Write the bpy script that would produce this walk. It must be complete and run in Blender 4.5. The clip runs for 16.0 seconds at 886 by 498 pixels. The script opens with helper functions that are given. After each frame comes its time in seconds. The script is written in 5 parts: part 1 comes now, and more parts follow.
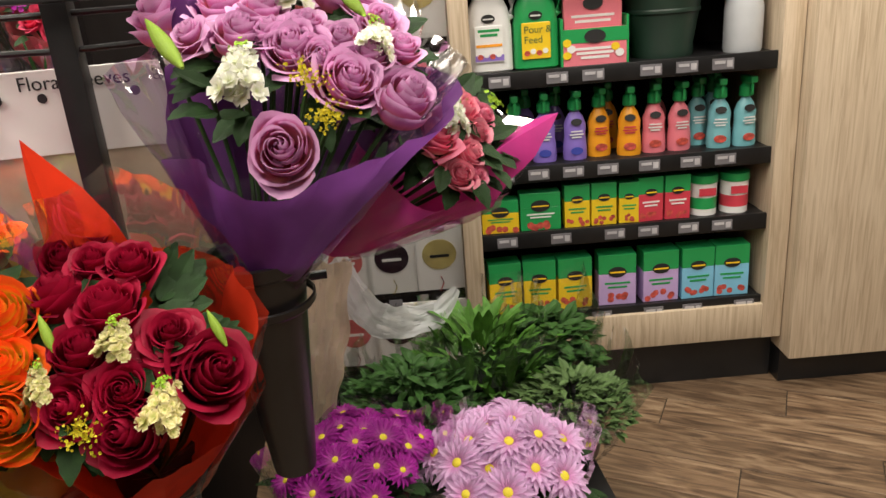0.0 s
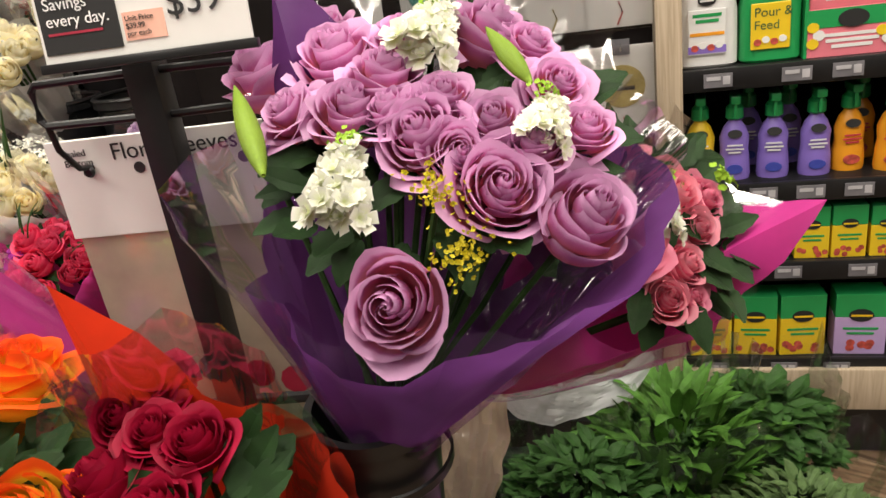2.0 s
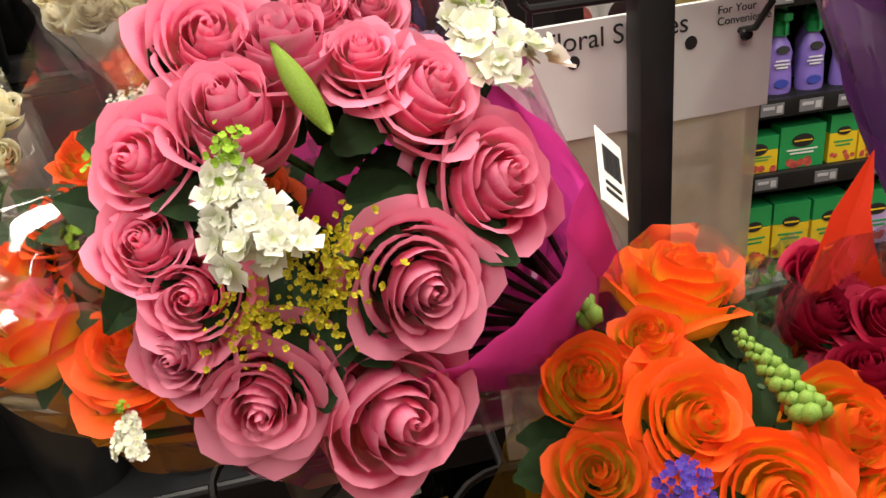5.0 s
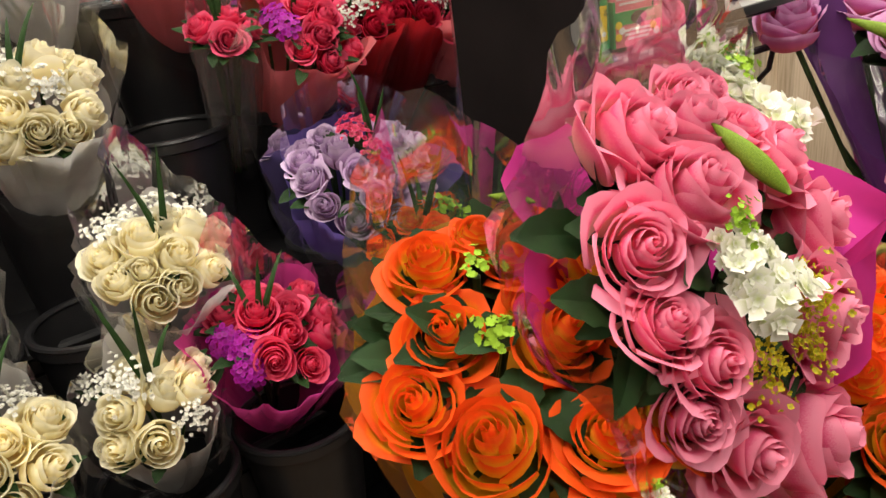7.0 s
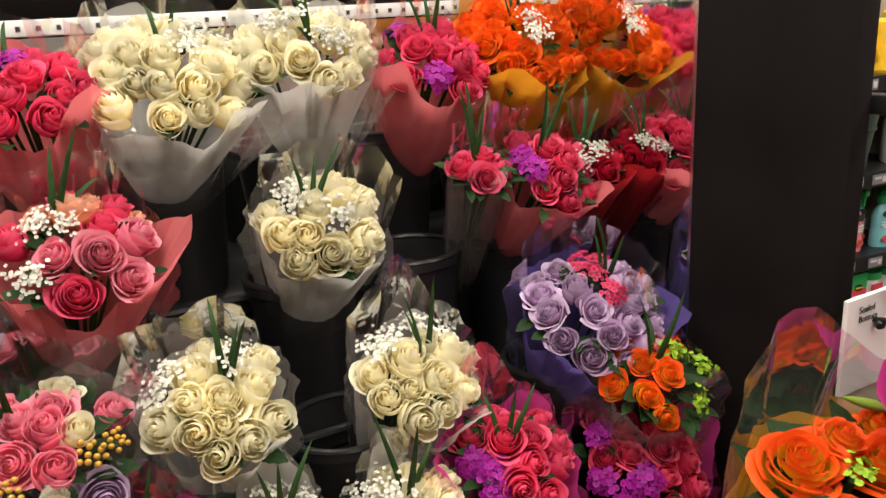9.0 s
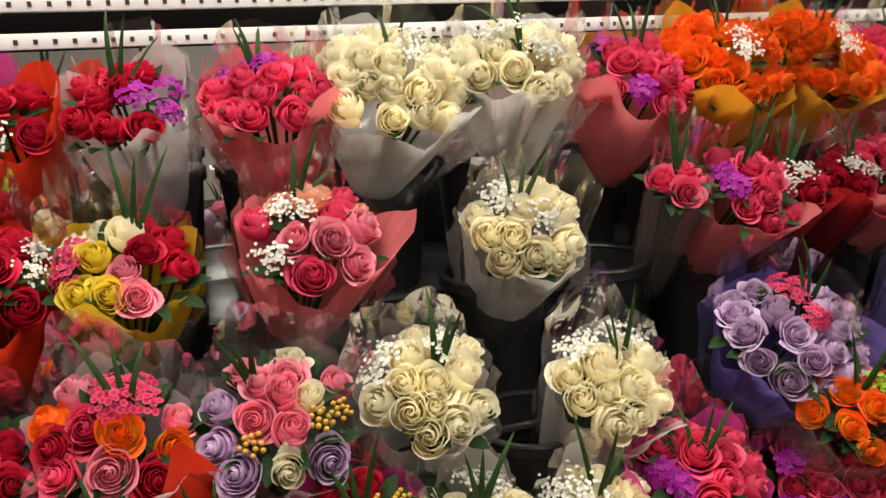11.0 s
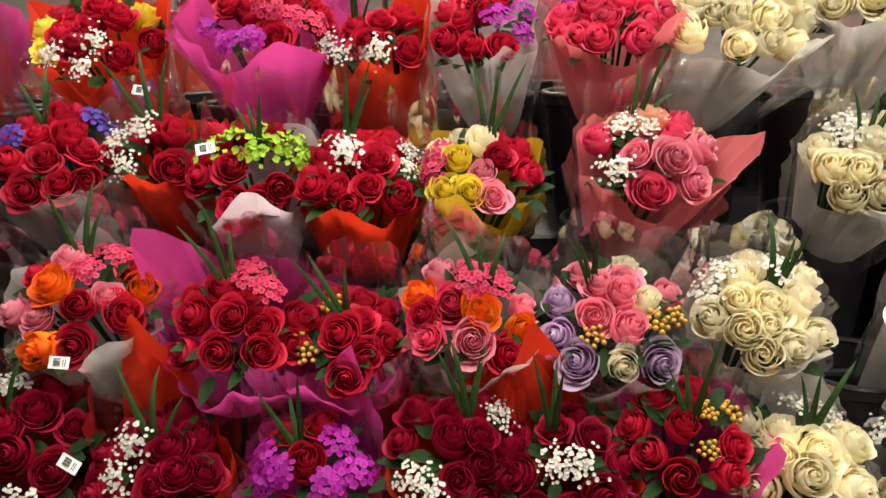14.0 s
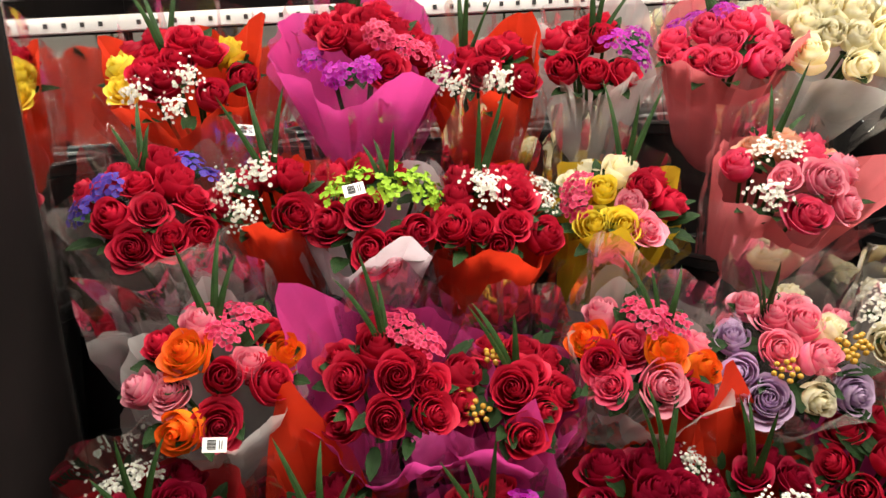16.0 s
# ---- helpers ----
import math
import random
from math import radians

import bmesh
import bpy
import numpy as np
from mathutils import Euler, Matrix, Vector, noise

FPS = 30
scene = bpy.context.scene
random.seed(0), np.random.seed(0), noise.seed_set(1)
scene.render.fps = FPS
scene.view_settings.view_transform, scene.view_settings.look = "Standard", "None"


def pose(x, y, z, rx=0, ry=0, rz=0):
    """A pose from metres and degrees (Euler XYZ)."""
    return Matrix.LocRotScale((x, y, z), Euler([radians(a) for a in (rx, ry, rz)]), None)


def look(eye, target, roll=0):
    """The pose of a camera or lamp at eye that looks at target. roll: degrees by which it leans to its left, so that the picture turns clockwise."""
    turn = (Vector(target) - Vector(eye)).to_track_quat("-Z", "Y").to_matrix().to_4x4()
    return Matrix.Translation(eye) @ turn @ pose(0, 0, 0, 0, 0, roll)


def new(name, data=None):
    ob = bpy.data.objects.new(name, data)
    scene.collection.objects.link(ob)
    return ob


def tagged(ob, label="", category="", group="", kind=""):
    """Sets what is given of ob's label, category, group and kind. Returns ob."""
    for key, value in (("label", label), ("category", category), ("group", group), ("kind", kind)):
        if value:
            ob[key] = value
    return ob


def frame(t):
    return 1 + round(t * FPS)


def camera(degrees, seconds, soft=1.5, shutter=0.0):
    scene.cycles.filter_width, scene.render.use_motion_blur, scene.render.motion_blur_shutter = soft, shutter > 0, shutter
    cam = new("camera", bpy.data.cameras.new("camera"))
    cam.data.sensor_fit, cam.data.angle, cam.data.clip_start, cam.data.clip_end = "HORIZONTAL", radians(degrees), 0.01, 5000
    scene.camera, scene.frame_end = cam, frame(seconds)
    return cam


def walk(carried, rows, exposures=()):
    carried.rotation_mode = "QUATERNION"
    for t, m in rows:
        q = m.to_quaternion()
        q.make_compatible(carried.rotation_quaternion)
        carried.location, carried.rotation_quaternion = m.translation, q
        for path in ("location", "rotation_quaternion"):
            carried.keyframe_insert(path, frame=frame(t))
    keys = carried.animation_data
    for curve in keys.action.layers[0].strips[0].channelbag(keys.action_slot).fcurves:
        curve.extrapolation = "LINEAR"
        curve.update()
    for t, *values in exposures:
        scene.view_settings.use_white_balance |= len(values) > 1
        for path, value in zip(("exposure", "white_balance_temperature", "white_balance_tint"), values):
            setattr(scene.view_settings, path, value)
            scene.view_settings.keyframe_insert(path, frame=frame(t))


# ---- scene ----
cam = camera(61.0, 16.0)
PATH = [
    (0, (0.032, 0.035, 1.294), (0.226, 1.907, 0.615), -4.7),
    (0.5, (0.073, 0.326, 1.359), (-0.024, 2.199, 0.664), -6.0),
    (1, (0.098, 0.41, 1.383), (-0.113, 2.272, 0.683), -7.0),
    (1.5, (0.1, 0.399, 1.385), (-0.184, 2.245, 0.67), -7.8),
    (2, (0.074, 0.381, 1.369), (-0.238, 2.208, 0.619), -8.2),
    (2.5, (0.005, 0.361, 1.324), (-0.297, 2.163, 0.511), -7.7),
    (3, (-0.124, 0.325, 1.306), (-0.378, 2.113, 0.447), -6.9),
    (3.5, (-0.281, 0.289, 1.308), (-0.462, 2.07, 0.418), -6.8),
    (4, (-0.395, 0.254, 1.329), (-0.472, 2.043, 0.44), -7.1),
    (4.5, (-0.501, 0.301, 1.352), (-0.455, 2.094, 0.468), -7.7),
    (5, (-0.654, 0.454, 1.36), (-0.409, 2.229, 0.471), -7.5),
    (5.2, (-0.714, 0.492, 1.365), (-0.383, 2.252, 0.474), -7.9),
    (7.3, (-1.082, 0.645, 1.453), (-0.042, 2.172, 0.687), -7.3),
    (7.5, (-1.087, 0.673, 1.483), (-0.06, 2.221, 0.74), -6.8),
    (8, (-1.128, 0.68, 1.523), (-0.123, 2.27, 0.843), -5.1),
    (8.5, (-1.202, 0.679, 1.53), (-0.247, 2.324, 0.911), -4.2),
    (9, (-1.272, 0.684, 1.54), (-0.388, 2.385, 0.971), -3.6),
    (9.2, (-1.291, 0.685, 1.543), (-0.439, 2.408, 0.99), -3.4),
    (11.3, (-1.396, 0.683, 1.541), (-0.868, 2.543, 1.031), -2.2),
    (11.5, (-1.408, 0.68, 1.536), (-0.904, 2.549, 1.032), -2.2),
    (12, (-1.426, 0.668, 1.532), (-1.021, 2.556, 1.01), -2.3),
    (12.5, (-1.457, 0.654, 1.512), (-1.178, 2.56, 0.972), -2.2),
    (13, (-1.496, 0.647, 1.499), (-1.339, 2.559, 0.932), -1.8),
    (13.5, (-1.516, 0.641, 1.495), (-1.461, 2.554, 0.916), -1.9),
    (14, (-1.541, 0.629, 1.491), (-1.569, 2.542, 0.91), -2.0),
    (14.5, (-1.573, 0.616, 1.487), (-1.682, 2.524, 0.9), -2.1),
    (15, (-1.622, 0.629, 1.473), (-1.709, 2.544, 0.902), -2.3),
    (15.5, (-1.723, 0.705, 1.462), (-1.675, 2.635, 0.939), -2.7),
    (16, (-1.847, 0.727, 1.482), (-1.646, 2.656, 0.997), -3.3),
]
walk(cam, [(t, look(eye, target, roll)) for t, eye, target, roll in PATH],
     [(0, 0.08), (1.5, -0.02), (3.5, 0.1), (5.2, 0.0), (8, -0.1), (9.5, -0.12), (12.5, -0.25), (14, -0.02), (16, 0.22)])

# ---- light ----
scene.cycles.transparent_max_bounces = 32
world = bpy.data.worlds.new("store_air")
scene.world = world
world.use_nodes = True
world.node_tree.nodes["Background"].inputs[0].default_value = (0.9, 0.95, 1.0, 1)
world.node_tree.nodes["Background"].inputs[1].default_value = 0.05


def tube_lamp(x, y, watts, sx=0.35, sy=2.4, z=3.12):
    data = bpy.data.lights.new("ceiling_lamp", "AREA")
    data.shape, data.size, data.size_y, data.energy = "RECTANGLE", sx, sy, watts
    data.color = (1.0, 0.92, 0.81)
    ob = new("ceiling_lamp", data)
    ob.matrix_world = pose(x, y, z)
    return tagged(ob, "long white fluorescent ceiling lamp in the store", "ceiling lamp", "ceiling lamps", "")


for lx, ly, lw in ((-2.4, 1.3, 50), (-1.3, 1.3, 54), (-0.2, 1.1, 52), (1.2, 0.9, 72), (-1.3, -1.4, 46), (1.0, -1.4, 42)):
    tube_lamp(lx, ly, lw)

# ---- materials ----
MATS = {}


def nodes_of(name):
    m = bpy.data.materials.new(name)
    m.use_nodes = True
    nt = m.node_tree
    return m, nt, nt.nodes["Principled BSDF"], nt.nodes["Material Output"]


def link(nt, a, b):
    nt.links.new(a, b)


def noise_node(nt, scale, detail=4.0, rough=0.55, coord="Object", stretch=None):
    tc = nt.nodes.new("ShaderNodeTexCoord")
    n = nt.nodes.new("ShaderNodeTexNoise")
    n.inputs["Scale"].default_value, n.inputs["Detail"].default_value, n.inputs["Roughness"].default_value = scale, detail, rough
    src = tc.outputs[coord]
    if stretch:
        mp = nt.nodes.new("ShaderNodeMapping")
        mp.inputs["Scale"].default_value = stretch
        link(nt, src, mp.inputs[0])
        src = mp.outputs[0]
    link(nt, src, n.inputs["Vector"])
    return n


def ramp(nt, src, stops):
    r = nt.nodes.new("ShaderNodeValToRGB")
    el = r.color_ramp.elements
    while len(el) < len(stops):
        el.new(0.5)
    for e, (p, c) in zip(el, stops):
        e.position, e.color = p, (*c, 1)
    link(nt, src, r.inputs[0])
    return r


def bump(nt, bsdf, src, strength, dist):
    b = nt.nodes.new("ShaderNodeBump")
    b.inputs["Strength"].default_value, b.inputs["Distance"].default_value = strength, dist
    link(nt, src, b.inputs["Height"])
    link(nt, b.outputs[0], bsdf.inputs["Normal"])
    return b


def plain(name, c, rough=0.5, metal=0.0, var=0.18, scale=14, bumpy=0.15, dist=0.001, coat=0.0):
    """A painted or moulded surface with slight wear at two scales."""
    if name in MATS:
        return MATS[name]
    m, nt, p, _ = nodes_of(name)
    n = noise_node(nt, scale, 6)
    lo, hi = tuple(v * (1 - var) for v in c), tuple(min(1, v * (1 + var)) for v in c)
    r = ramp(nt, n.outputs["Fac"], [(0.3, lo), (0.7, hi)])
    link(nt, r.outputs[0], p.inputs["Base Color"])
    p.inputs["Roughness"].default_value, p.inputs["Metallic"].default_value = rough, metal
    p.inputs["Coat Weight"].default_value = coat
    fine = noise_node(nt, scale * 9, 3)
    bump(nt, p, fine.outputs["Fac"], bumpy, dist)
    MATS[name] = m
    return m


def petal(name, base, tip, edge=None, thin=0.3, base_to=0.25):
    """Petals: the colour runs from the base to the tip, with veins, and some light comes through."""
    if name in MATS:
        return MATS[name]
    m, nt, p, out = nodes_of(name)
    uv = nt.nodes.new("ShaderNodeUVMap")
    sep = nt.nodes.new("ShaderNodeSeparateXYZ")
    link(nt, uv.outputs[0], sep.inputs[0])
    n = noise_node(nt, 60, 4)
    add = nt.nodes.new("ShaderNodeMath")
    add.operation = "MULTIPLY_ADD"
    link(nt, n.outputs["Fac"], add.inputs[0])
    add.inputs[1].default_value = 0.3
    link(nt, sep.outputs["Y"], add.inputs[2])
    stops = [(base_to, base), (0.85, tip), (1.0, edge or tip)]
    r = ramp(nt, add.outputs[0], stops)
    info = nt.nodes.new("ShaderNodeObjectInfo")
    hsv = nt.nodes.new("ShaderNodeHueSaturation")
    mr = nt.nodes.new("ShaderNodeMapRange")
    mr.inputs["To Min"].default_value, mr.inputs["To Max"].default_value = 0.82, 1.1
    link(nt, info.outputs["Random"], mr.inputs[0])
    # each petal a little lighter or darker than its neighbours
    geo = nt.nodes.new("ShaderNodeNewGeometry")
    each = nt.nodes.new("ShaderNodeMapRange")
    each.inputs["To Min"].default_value, each.inputs["To Max"].default_value = 0.84, 1.12
    link(nt, geo.outputs["Random Per Island"], each.inputs[0])
    both = nt.nodes.new("ShaderNodeMath")
    both.operation = "MULTIPLY"
    link(nt, mr.outputs[0], both.inputs[0])
    link(nt, each.outputs[0], both.inputs[1])
    link(nt, both.outputs[0], hsv.inputs["Value"])
    link(nt, r.outputs[0], hsv.inputs["Color"])
    link(nt, hsv.outputs[0], p.inputs["Base Color"])
    p.inputs["Roughness"].default_value = 0.48
    p.inputs["Specular IOR Level"].default_value = 0.25
    vein = noise_node(nt, 260, 2, 0.5, "UV", (6, 0.25, 1))
    bump(nt, p, vein.outputs["Fac"], 0.25, 0.0008)
    tr = nt.nodes.new("ShaderNodeBsdfTranslucent")
    link(nt, hsv.outputs[0], tr.inputs[0])
    mx = nt.nodes.new("ShaderNodeMixShader")
    mx.inputs[0].default_value = thin
    link(nt, p.outputs[0], mx.inputs[1])
    link(nt, tr.outputs[0], mx.inputs[2])
    link(nt, mx.outputs[0], out.inputs[0])
    MATS[name] = m
    return m


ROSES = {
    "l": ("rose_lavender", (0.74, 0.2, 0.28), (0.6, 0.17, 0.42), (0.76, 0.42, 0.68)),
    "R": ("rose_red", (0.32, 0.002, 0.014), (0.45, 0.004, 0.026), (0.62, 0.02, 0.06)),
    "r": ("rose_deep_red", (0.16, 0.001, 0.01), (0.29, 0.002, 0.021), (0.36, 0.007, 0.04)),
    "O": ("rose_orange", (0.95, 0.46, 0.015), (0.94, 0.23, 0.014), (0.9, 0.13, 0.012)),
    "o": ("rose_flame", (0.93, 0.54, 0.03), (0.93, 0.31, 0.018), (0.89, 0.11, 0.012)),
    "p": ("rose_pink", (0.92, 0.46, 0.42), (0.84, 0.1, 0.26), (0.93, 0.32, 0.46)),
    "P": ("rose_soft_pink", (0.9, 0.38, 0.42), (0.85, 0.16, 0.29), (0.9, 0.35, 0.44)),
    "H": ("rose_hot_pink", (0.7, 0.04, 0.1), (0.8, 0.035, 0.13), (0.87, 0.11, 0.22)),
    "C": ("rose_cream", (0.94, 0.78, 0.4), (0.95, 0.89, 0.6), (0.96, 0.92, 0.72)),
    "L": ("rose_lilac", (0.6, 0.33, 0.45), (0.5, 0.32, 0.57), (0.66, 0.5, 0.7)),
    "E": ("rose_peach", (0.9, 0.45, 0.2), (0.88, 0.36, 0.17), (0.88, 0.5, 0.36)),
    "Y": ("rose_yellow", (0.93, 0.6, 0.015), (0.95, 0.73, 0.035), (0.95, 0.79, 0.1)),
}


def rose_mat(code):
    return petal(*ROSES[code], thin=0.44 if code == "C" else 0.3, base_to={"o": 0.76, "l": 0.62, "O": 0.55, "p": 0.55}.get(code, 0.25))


def green(name, c, rough=0.42):
    if name in MATS:
        return MATS[name]
    m, nt, p, out = nodes_of(name)
    n = noise_node(nt, 45, 5)
    r = ramp(nt, n.outputs["Fac"], [(0.3, tuple(v * 0.7 for v in c)), (0.7, tuple(v * 1.35 for v in c))])
    link(nt, r.outputs[0], p.inputs["Base Color"])
    p.inputs["Roughness"].default_value = rough
    p.inputs["Specular IOR Level"].default_value = 0.15
    vein = noise_node(nt, 30, 3, 0.5, "UV", (14, 1, 1))
    bump(nt, p, vein.outputs["Fac"], 0.35, 0.002)
    MATS[name] = m
    return m


LEAF = green("leaf_dark", (0.014, 0.036, 0.01), 0.45)
GRASS = green("leaf_grass", (0.02, 0.05, 0.012))
LIME = green("bud_lime", (0.16, 0.25, 0.025))
STEM = green("stem", (0.03, 0.065, 0.018))
BRIGHT = green("leaf_bright", (0.065, 0.165, 0.025))


def paper(name, c, gloss=0.5, thin=0.5, see=0.0):
    """Wrapping tissue: soft folds, light through it; see: how much of it is clear."""
    if name in MATS:
        return MATS[name]
    m, nt, p, out = nodes_of(name)
    n = noise_node(nt, 9, 5)
    r = ramp(nt, n.outputs["Fac"], [(0.3, tuple(v * 0.78 for v in c)), (0.7, tuple(min(1, v * 1.15) for v in c))])
    link(nt, r.outputs[0], p.inputs["Base Color"])
    p.inputs["Roughness"].default_value = gloss
    crease = noise_node(nt, 9, 4, 0.55, "Object", (1, 1, 0.4))
    crease.noise_type = "RIDGED_MULTIFRACTAL"
    fold = bump(nt, p, crease.outputs["Fac"], 1.0, 0.024)
    tr = nt.nodes.new("ShaderNodeBsdfTranslucent")
    link(nt, fold.outputs[0], tr.inputs["Normal"])
    link(nt, r.outputs[0], tr.inputs[0])
    mx = nt.nodes.new("ShaderNodeMixShader")
    mx.inputs[0].default_value = thin
    link(nt, p.outputs[0], mx.inputs[1])
    link(nt, tr.outputs[0], mx.inputs[2])
    last = mx
    if see:
        cl = nt.nodes.new("ShaderNodeBsdfTransparent")
        mx2 = nt.nodes.new("ShaderNodeMixShader")
        mx2.inputs[0].default_value = see
        link(nt, mx.outputs[0], mx2.inputs[1])
        link(nt, cl.outputs[0], mx2.inputs[2])
        last = mx2
    link(nt, last.outputs[0], out.inputs[0])
    MATS[name] = m
    return m


WRAPS = {
    "purple": ((0.14, 0.037, 0.195), 0.0),
    "magenta": ((0.72, 0.055, 0.36), 0.0),
    "redorange": ((0.74, 0.045, 0.014), 0.0),
    "red": ((0.45, 0.012, 0.02), 0.15),
    "hotpink": ((0.75, 0.07, 0.36), 0.05),
    "salmon": ((0.78, 0.2, 0.22), 0.1),
    "greywrap": ((0.86, 0.85, 0.83), 0.55),
    "lilacwhite": ((0.78, 0.7, 0.76), 0.05),
    "yellow": ((0.62, 0.42, 0.02), 0.1),
    "amber": ((0.75, 0.33, 0.02), 0.15),
    "violet": ((0.2, 0.14, 0.5), 0.25),
    "clearwrap": ((0.5, 0.45, 0.42), 0.75),
}


def wrap_mat(kind):
    c, see = WRAPS[kind]
    return paper("tissue_" + kind, c, see=see)


def clear_film():
    if "film" in MATS:
        return MATS["film"]
    m, nt, p, out = nodes_of("clear_film")
    nt.nodes.remove(p)
    gl = nt.nodes.new("ShaderNodeBsdfGlossy")
    gl.inputs["Roughness"].default_value = 0.07
    gl.inputs["Color"].default_value = (1, 1, 1, 1)
    tp = nt.nodes.new("ShaderNodeBsdfTransparent")
    tp.inputs[0].default_value = (0.985, 0.985, 0.985, 1)
    fr = nt.nodes.new("ShaderNodeFresnel")
    fr.inputs[0].default_value = 1.7
    mx = nt.nodes.new("ShaderNodeMixShader")
    n = noise_node(nt, 17, 3, 0.5, "Object", (1, 1, 0.16))
    n.noise_type = "RIDGED_MULTIFRACTAL"
    b = nt.nodes.new("ShaderNodeBump")
    b.inputs["Strength"].default_value, b.inputs["Distance"].default_value = 1.0, 0.02
    link(nt, n.outputs["Fac"], b.inputs["Height"])
    link(nt, b.outputs[0], gl.inputs["Normal"])
    link(nt, b.outputs[0], fr.inputs["Normal"])
    cap = nt.nodes.new("ShaderNodeMath")
    cap.operation = "MULTIPLY"
    cap.inputs[1].default_value = 0.48
    link(nt, fr.outputs[0], cap.inputs[0])
    link(nt, cap.outputs[0], mx.inputs[0])
    link(nt, tp.outputs[0], mx.inputs[1])
    link(nt, gl.outputs[0], mx.inputs[2])
    # crinkles turn the film milky along their ridges; the white also paints highlights
    haze_glint_n = noise_node(nt, 26, 4, 0.55, "Object", (1, 1, 0.13))
    haze_glint_n.noise_type = "RIDGED_MULTIFRACTAL"
    hz = nt.nodes.new("ShaderNodeMapRange")
    hz.inputs["From Min"].default_value, hz.inputs["From Max"].default_value = 0.95, 1.9
    hz.inputs["To Min"].default_value, hz.inputs["To Max"].default_value = 0.012, 0.26
    link(nt, haze_glint_n.outputs["Fac"], hz.inputs[0])
    df = nt.nodes.new("ShaderNodeBsdfTranslucent")
    df.inputs[0].default_value = (0.85, 0.85, 0.85, 1)
    mx3 = nt.nodes.new("ShaderNodeMixShader")
    link(nt, hz.outputs[0], mx3.inputs[0])
    link(nt, mx.outputs[0], mx3.inputs[1])
    link(nt, df.outputs[0], mx3.inputs[2])
    link(nt, mx3.outputs[0], out.inputs[0])
    MATS["film"] = m
    return m


FILM = clear_film()
BLACK = plain("black_plastic", (0.012, 0.012, 0.013), 0.32, 0, 0.3, 8, 0.2)
BLACK_METAL = plain("black_metal", (0.012, 0.012, 0.013), 0.4, 0.3, 0.3, 20, 0.2)
CASE_BLACK = plain("case_laminate", (0.008, 0.006, 0.006), 0.75, 0, 0.3, 6, 0.3)
CASE_BLACK.node_tree.nodes["Principled BSDF"].inputs["Specular IOR Level"].default_value = 0.09
WHITE = plain("white_card", (0.78, 0.77, 0.75), 0.55, 0, 0.05, 6, 0.15)
WHITE_METAL = plain("white_steel", (0.75, 0.75, 0.74), 0.35, 0, 0.05, 8, 0.1)
INK = plain("black_ink", (0.015, 0.015, 0.016), 0.6, 0, 0.1, 30, 0.05)
WALL = plain("store_wall", (0.55, 0.54, 0.52), 0.7, 0, 0.06, 2, 0.3)
CEIL = plain("ceiling_tile", (0.7, 0.7, 0.68), 0.8, 0, 0.05, 5, 0.5)
SILVER = plain("steel", (0.6, 0.6, 0.6), 0.25, 1.0, 0.1, 20, 0.1)


def mirror_mat():
    m, nt, p, _ = nodes_of("mirror_glass")
    p.inputs["Base Color"].default_value = (0.86, 0.88, 0.87, 1)
    p.inputs["Metallic"].default_value, p.inputs["Roughness"].default_value = 1.0, 0.03
    n = noise_node(nt, 5, 5)
    r = ramp(nt, n.outputs["Fac"], [(0.4, (0.02,) * 3), (0.8, (0.09,) * 3)])
    link(nt, r.outputs[0], p.inputs["Roughness"])
    return m


MIRROR = mirror_mat()


def wood_mat(name, a, b, c, scale, stretch, rough=0.5):
    if name in MATS:
        return MATS[name]
    m, nt, p, _ = nodes_of(name)
    info = nt.nodes.new("ShaderNodeObjectInfo")
    tc = nt.nodes.new("ShaderNodeTexCoord")
    mp = nt.nodes.new("ShaderNodeMapping")
    mp.inputs["Scale"].default_value = stretch
    link(nt, tc.outputs["Object"], mp.inputs[0])
    off = nt.nodes.new("ShaderNodeVectorMath")
    off.operation = "MULTIPLY_ADD"
    off.inputs[1].default_value = (37, 19, 11)
    link(nt, info.outputs["Random"], off.inputs[0])
    link(nt, mp.outputs[0], off.inputs[2])
    n = nt.nodes.new("ShaderNodeTexNoise")
    n.inputs["Scale"].default_value, n.inputs["Detail"].default_value, n.inputs["Distortion"].default_value = scale, 8, 1.2
    link(nt, off.outputs[0], n.inputs["Vector"])
    r = ramp(nt, n.outputs["Fac"], [(0.3, a), (0.5, b), (0.72, c)])
    hsv = nt.nodes.new("ShaderNodeHueSaturation")
    mr = nt.nodes.new("ShaderNodeMapRange")
    mr.inputs["To Min"].default_value, mr.inputs["To Max"].default_value = 0.75, 1.2
    link(nt, info.outputs["Random"], mr.inputs[0])
    link(nt, mr.outputs[0], hsv.inputs["Value"])
    link(nt, r.outputs[0], hsv.inputs["Color"])
    link(nt, hsv.outputs[0], p.inputs["Base Color"])
    p.inputs["Roughness"].default_value = rough
    bump(nt, p, n.outputs["Fac"], 0.2, 0.002)
    MATS[name] = m
    return m


FLOORWOOD = wood_mat("floor_vinyl", (0.05, 0.03, 0.018), (0.16, 0.1, 0.058), (0.3, 0.21, 0.13), 5, (1.2, 9, 9), 0.42)
PALEWOOD = wood_mat("pale_laminate", (0.4, 0.31, 0.21), (0.52, 0.42, 0.3), (0.6, 0.5, 0.37), 6, (14, 14, 0.7), 0.5)

# ---- geometry helpers ----
MESHES = {}


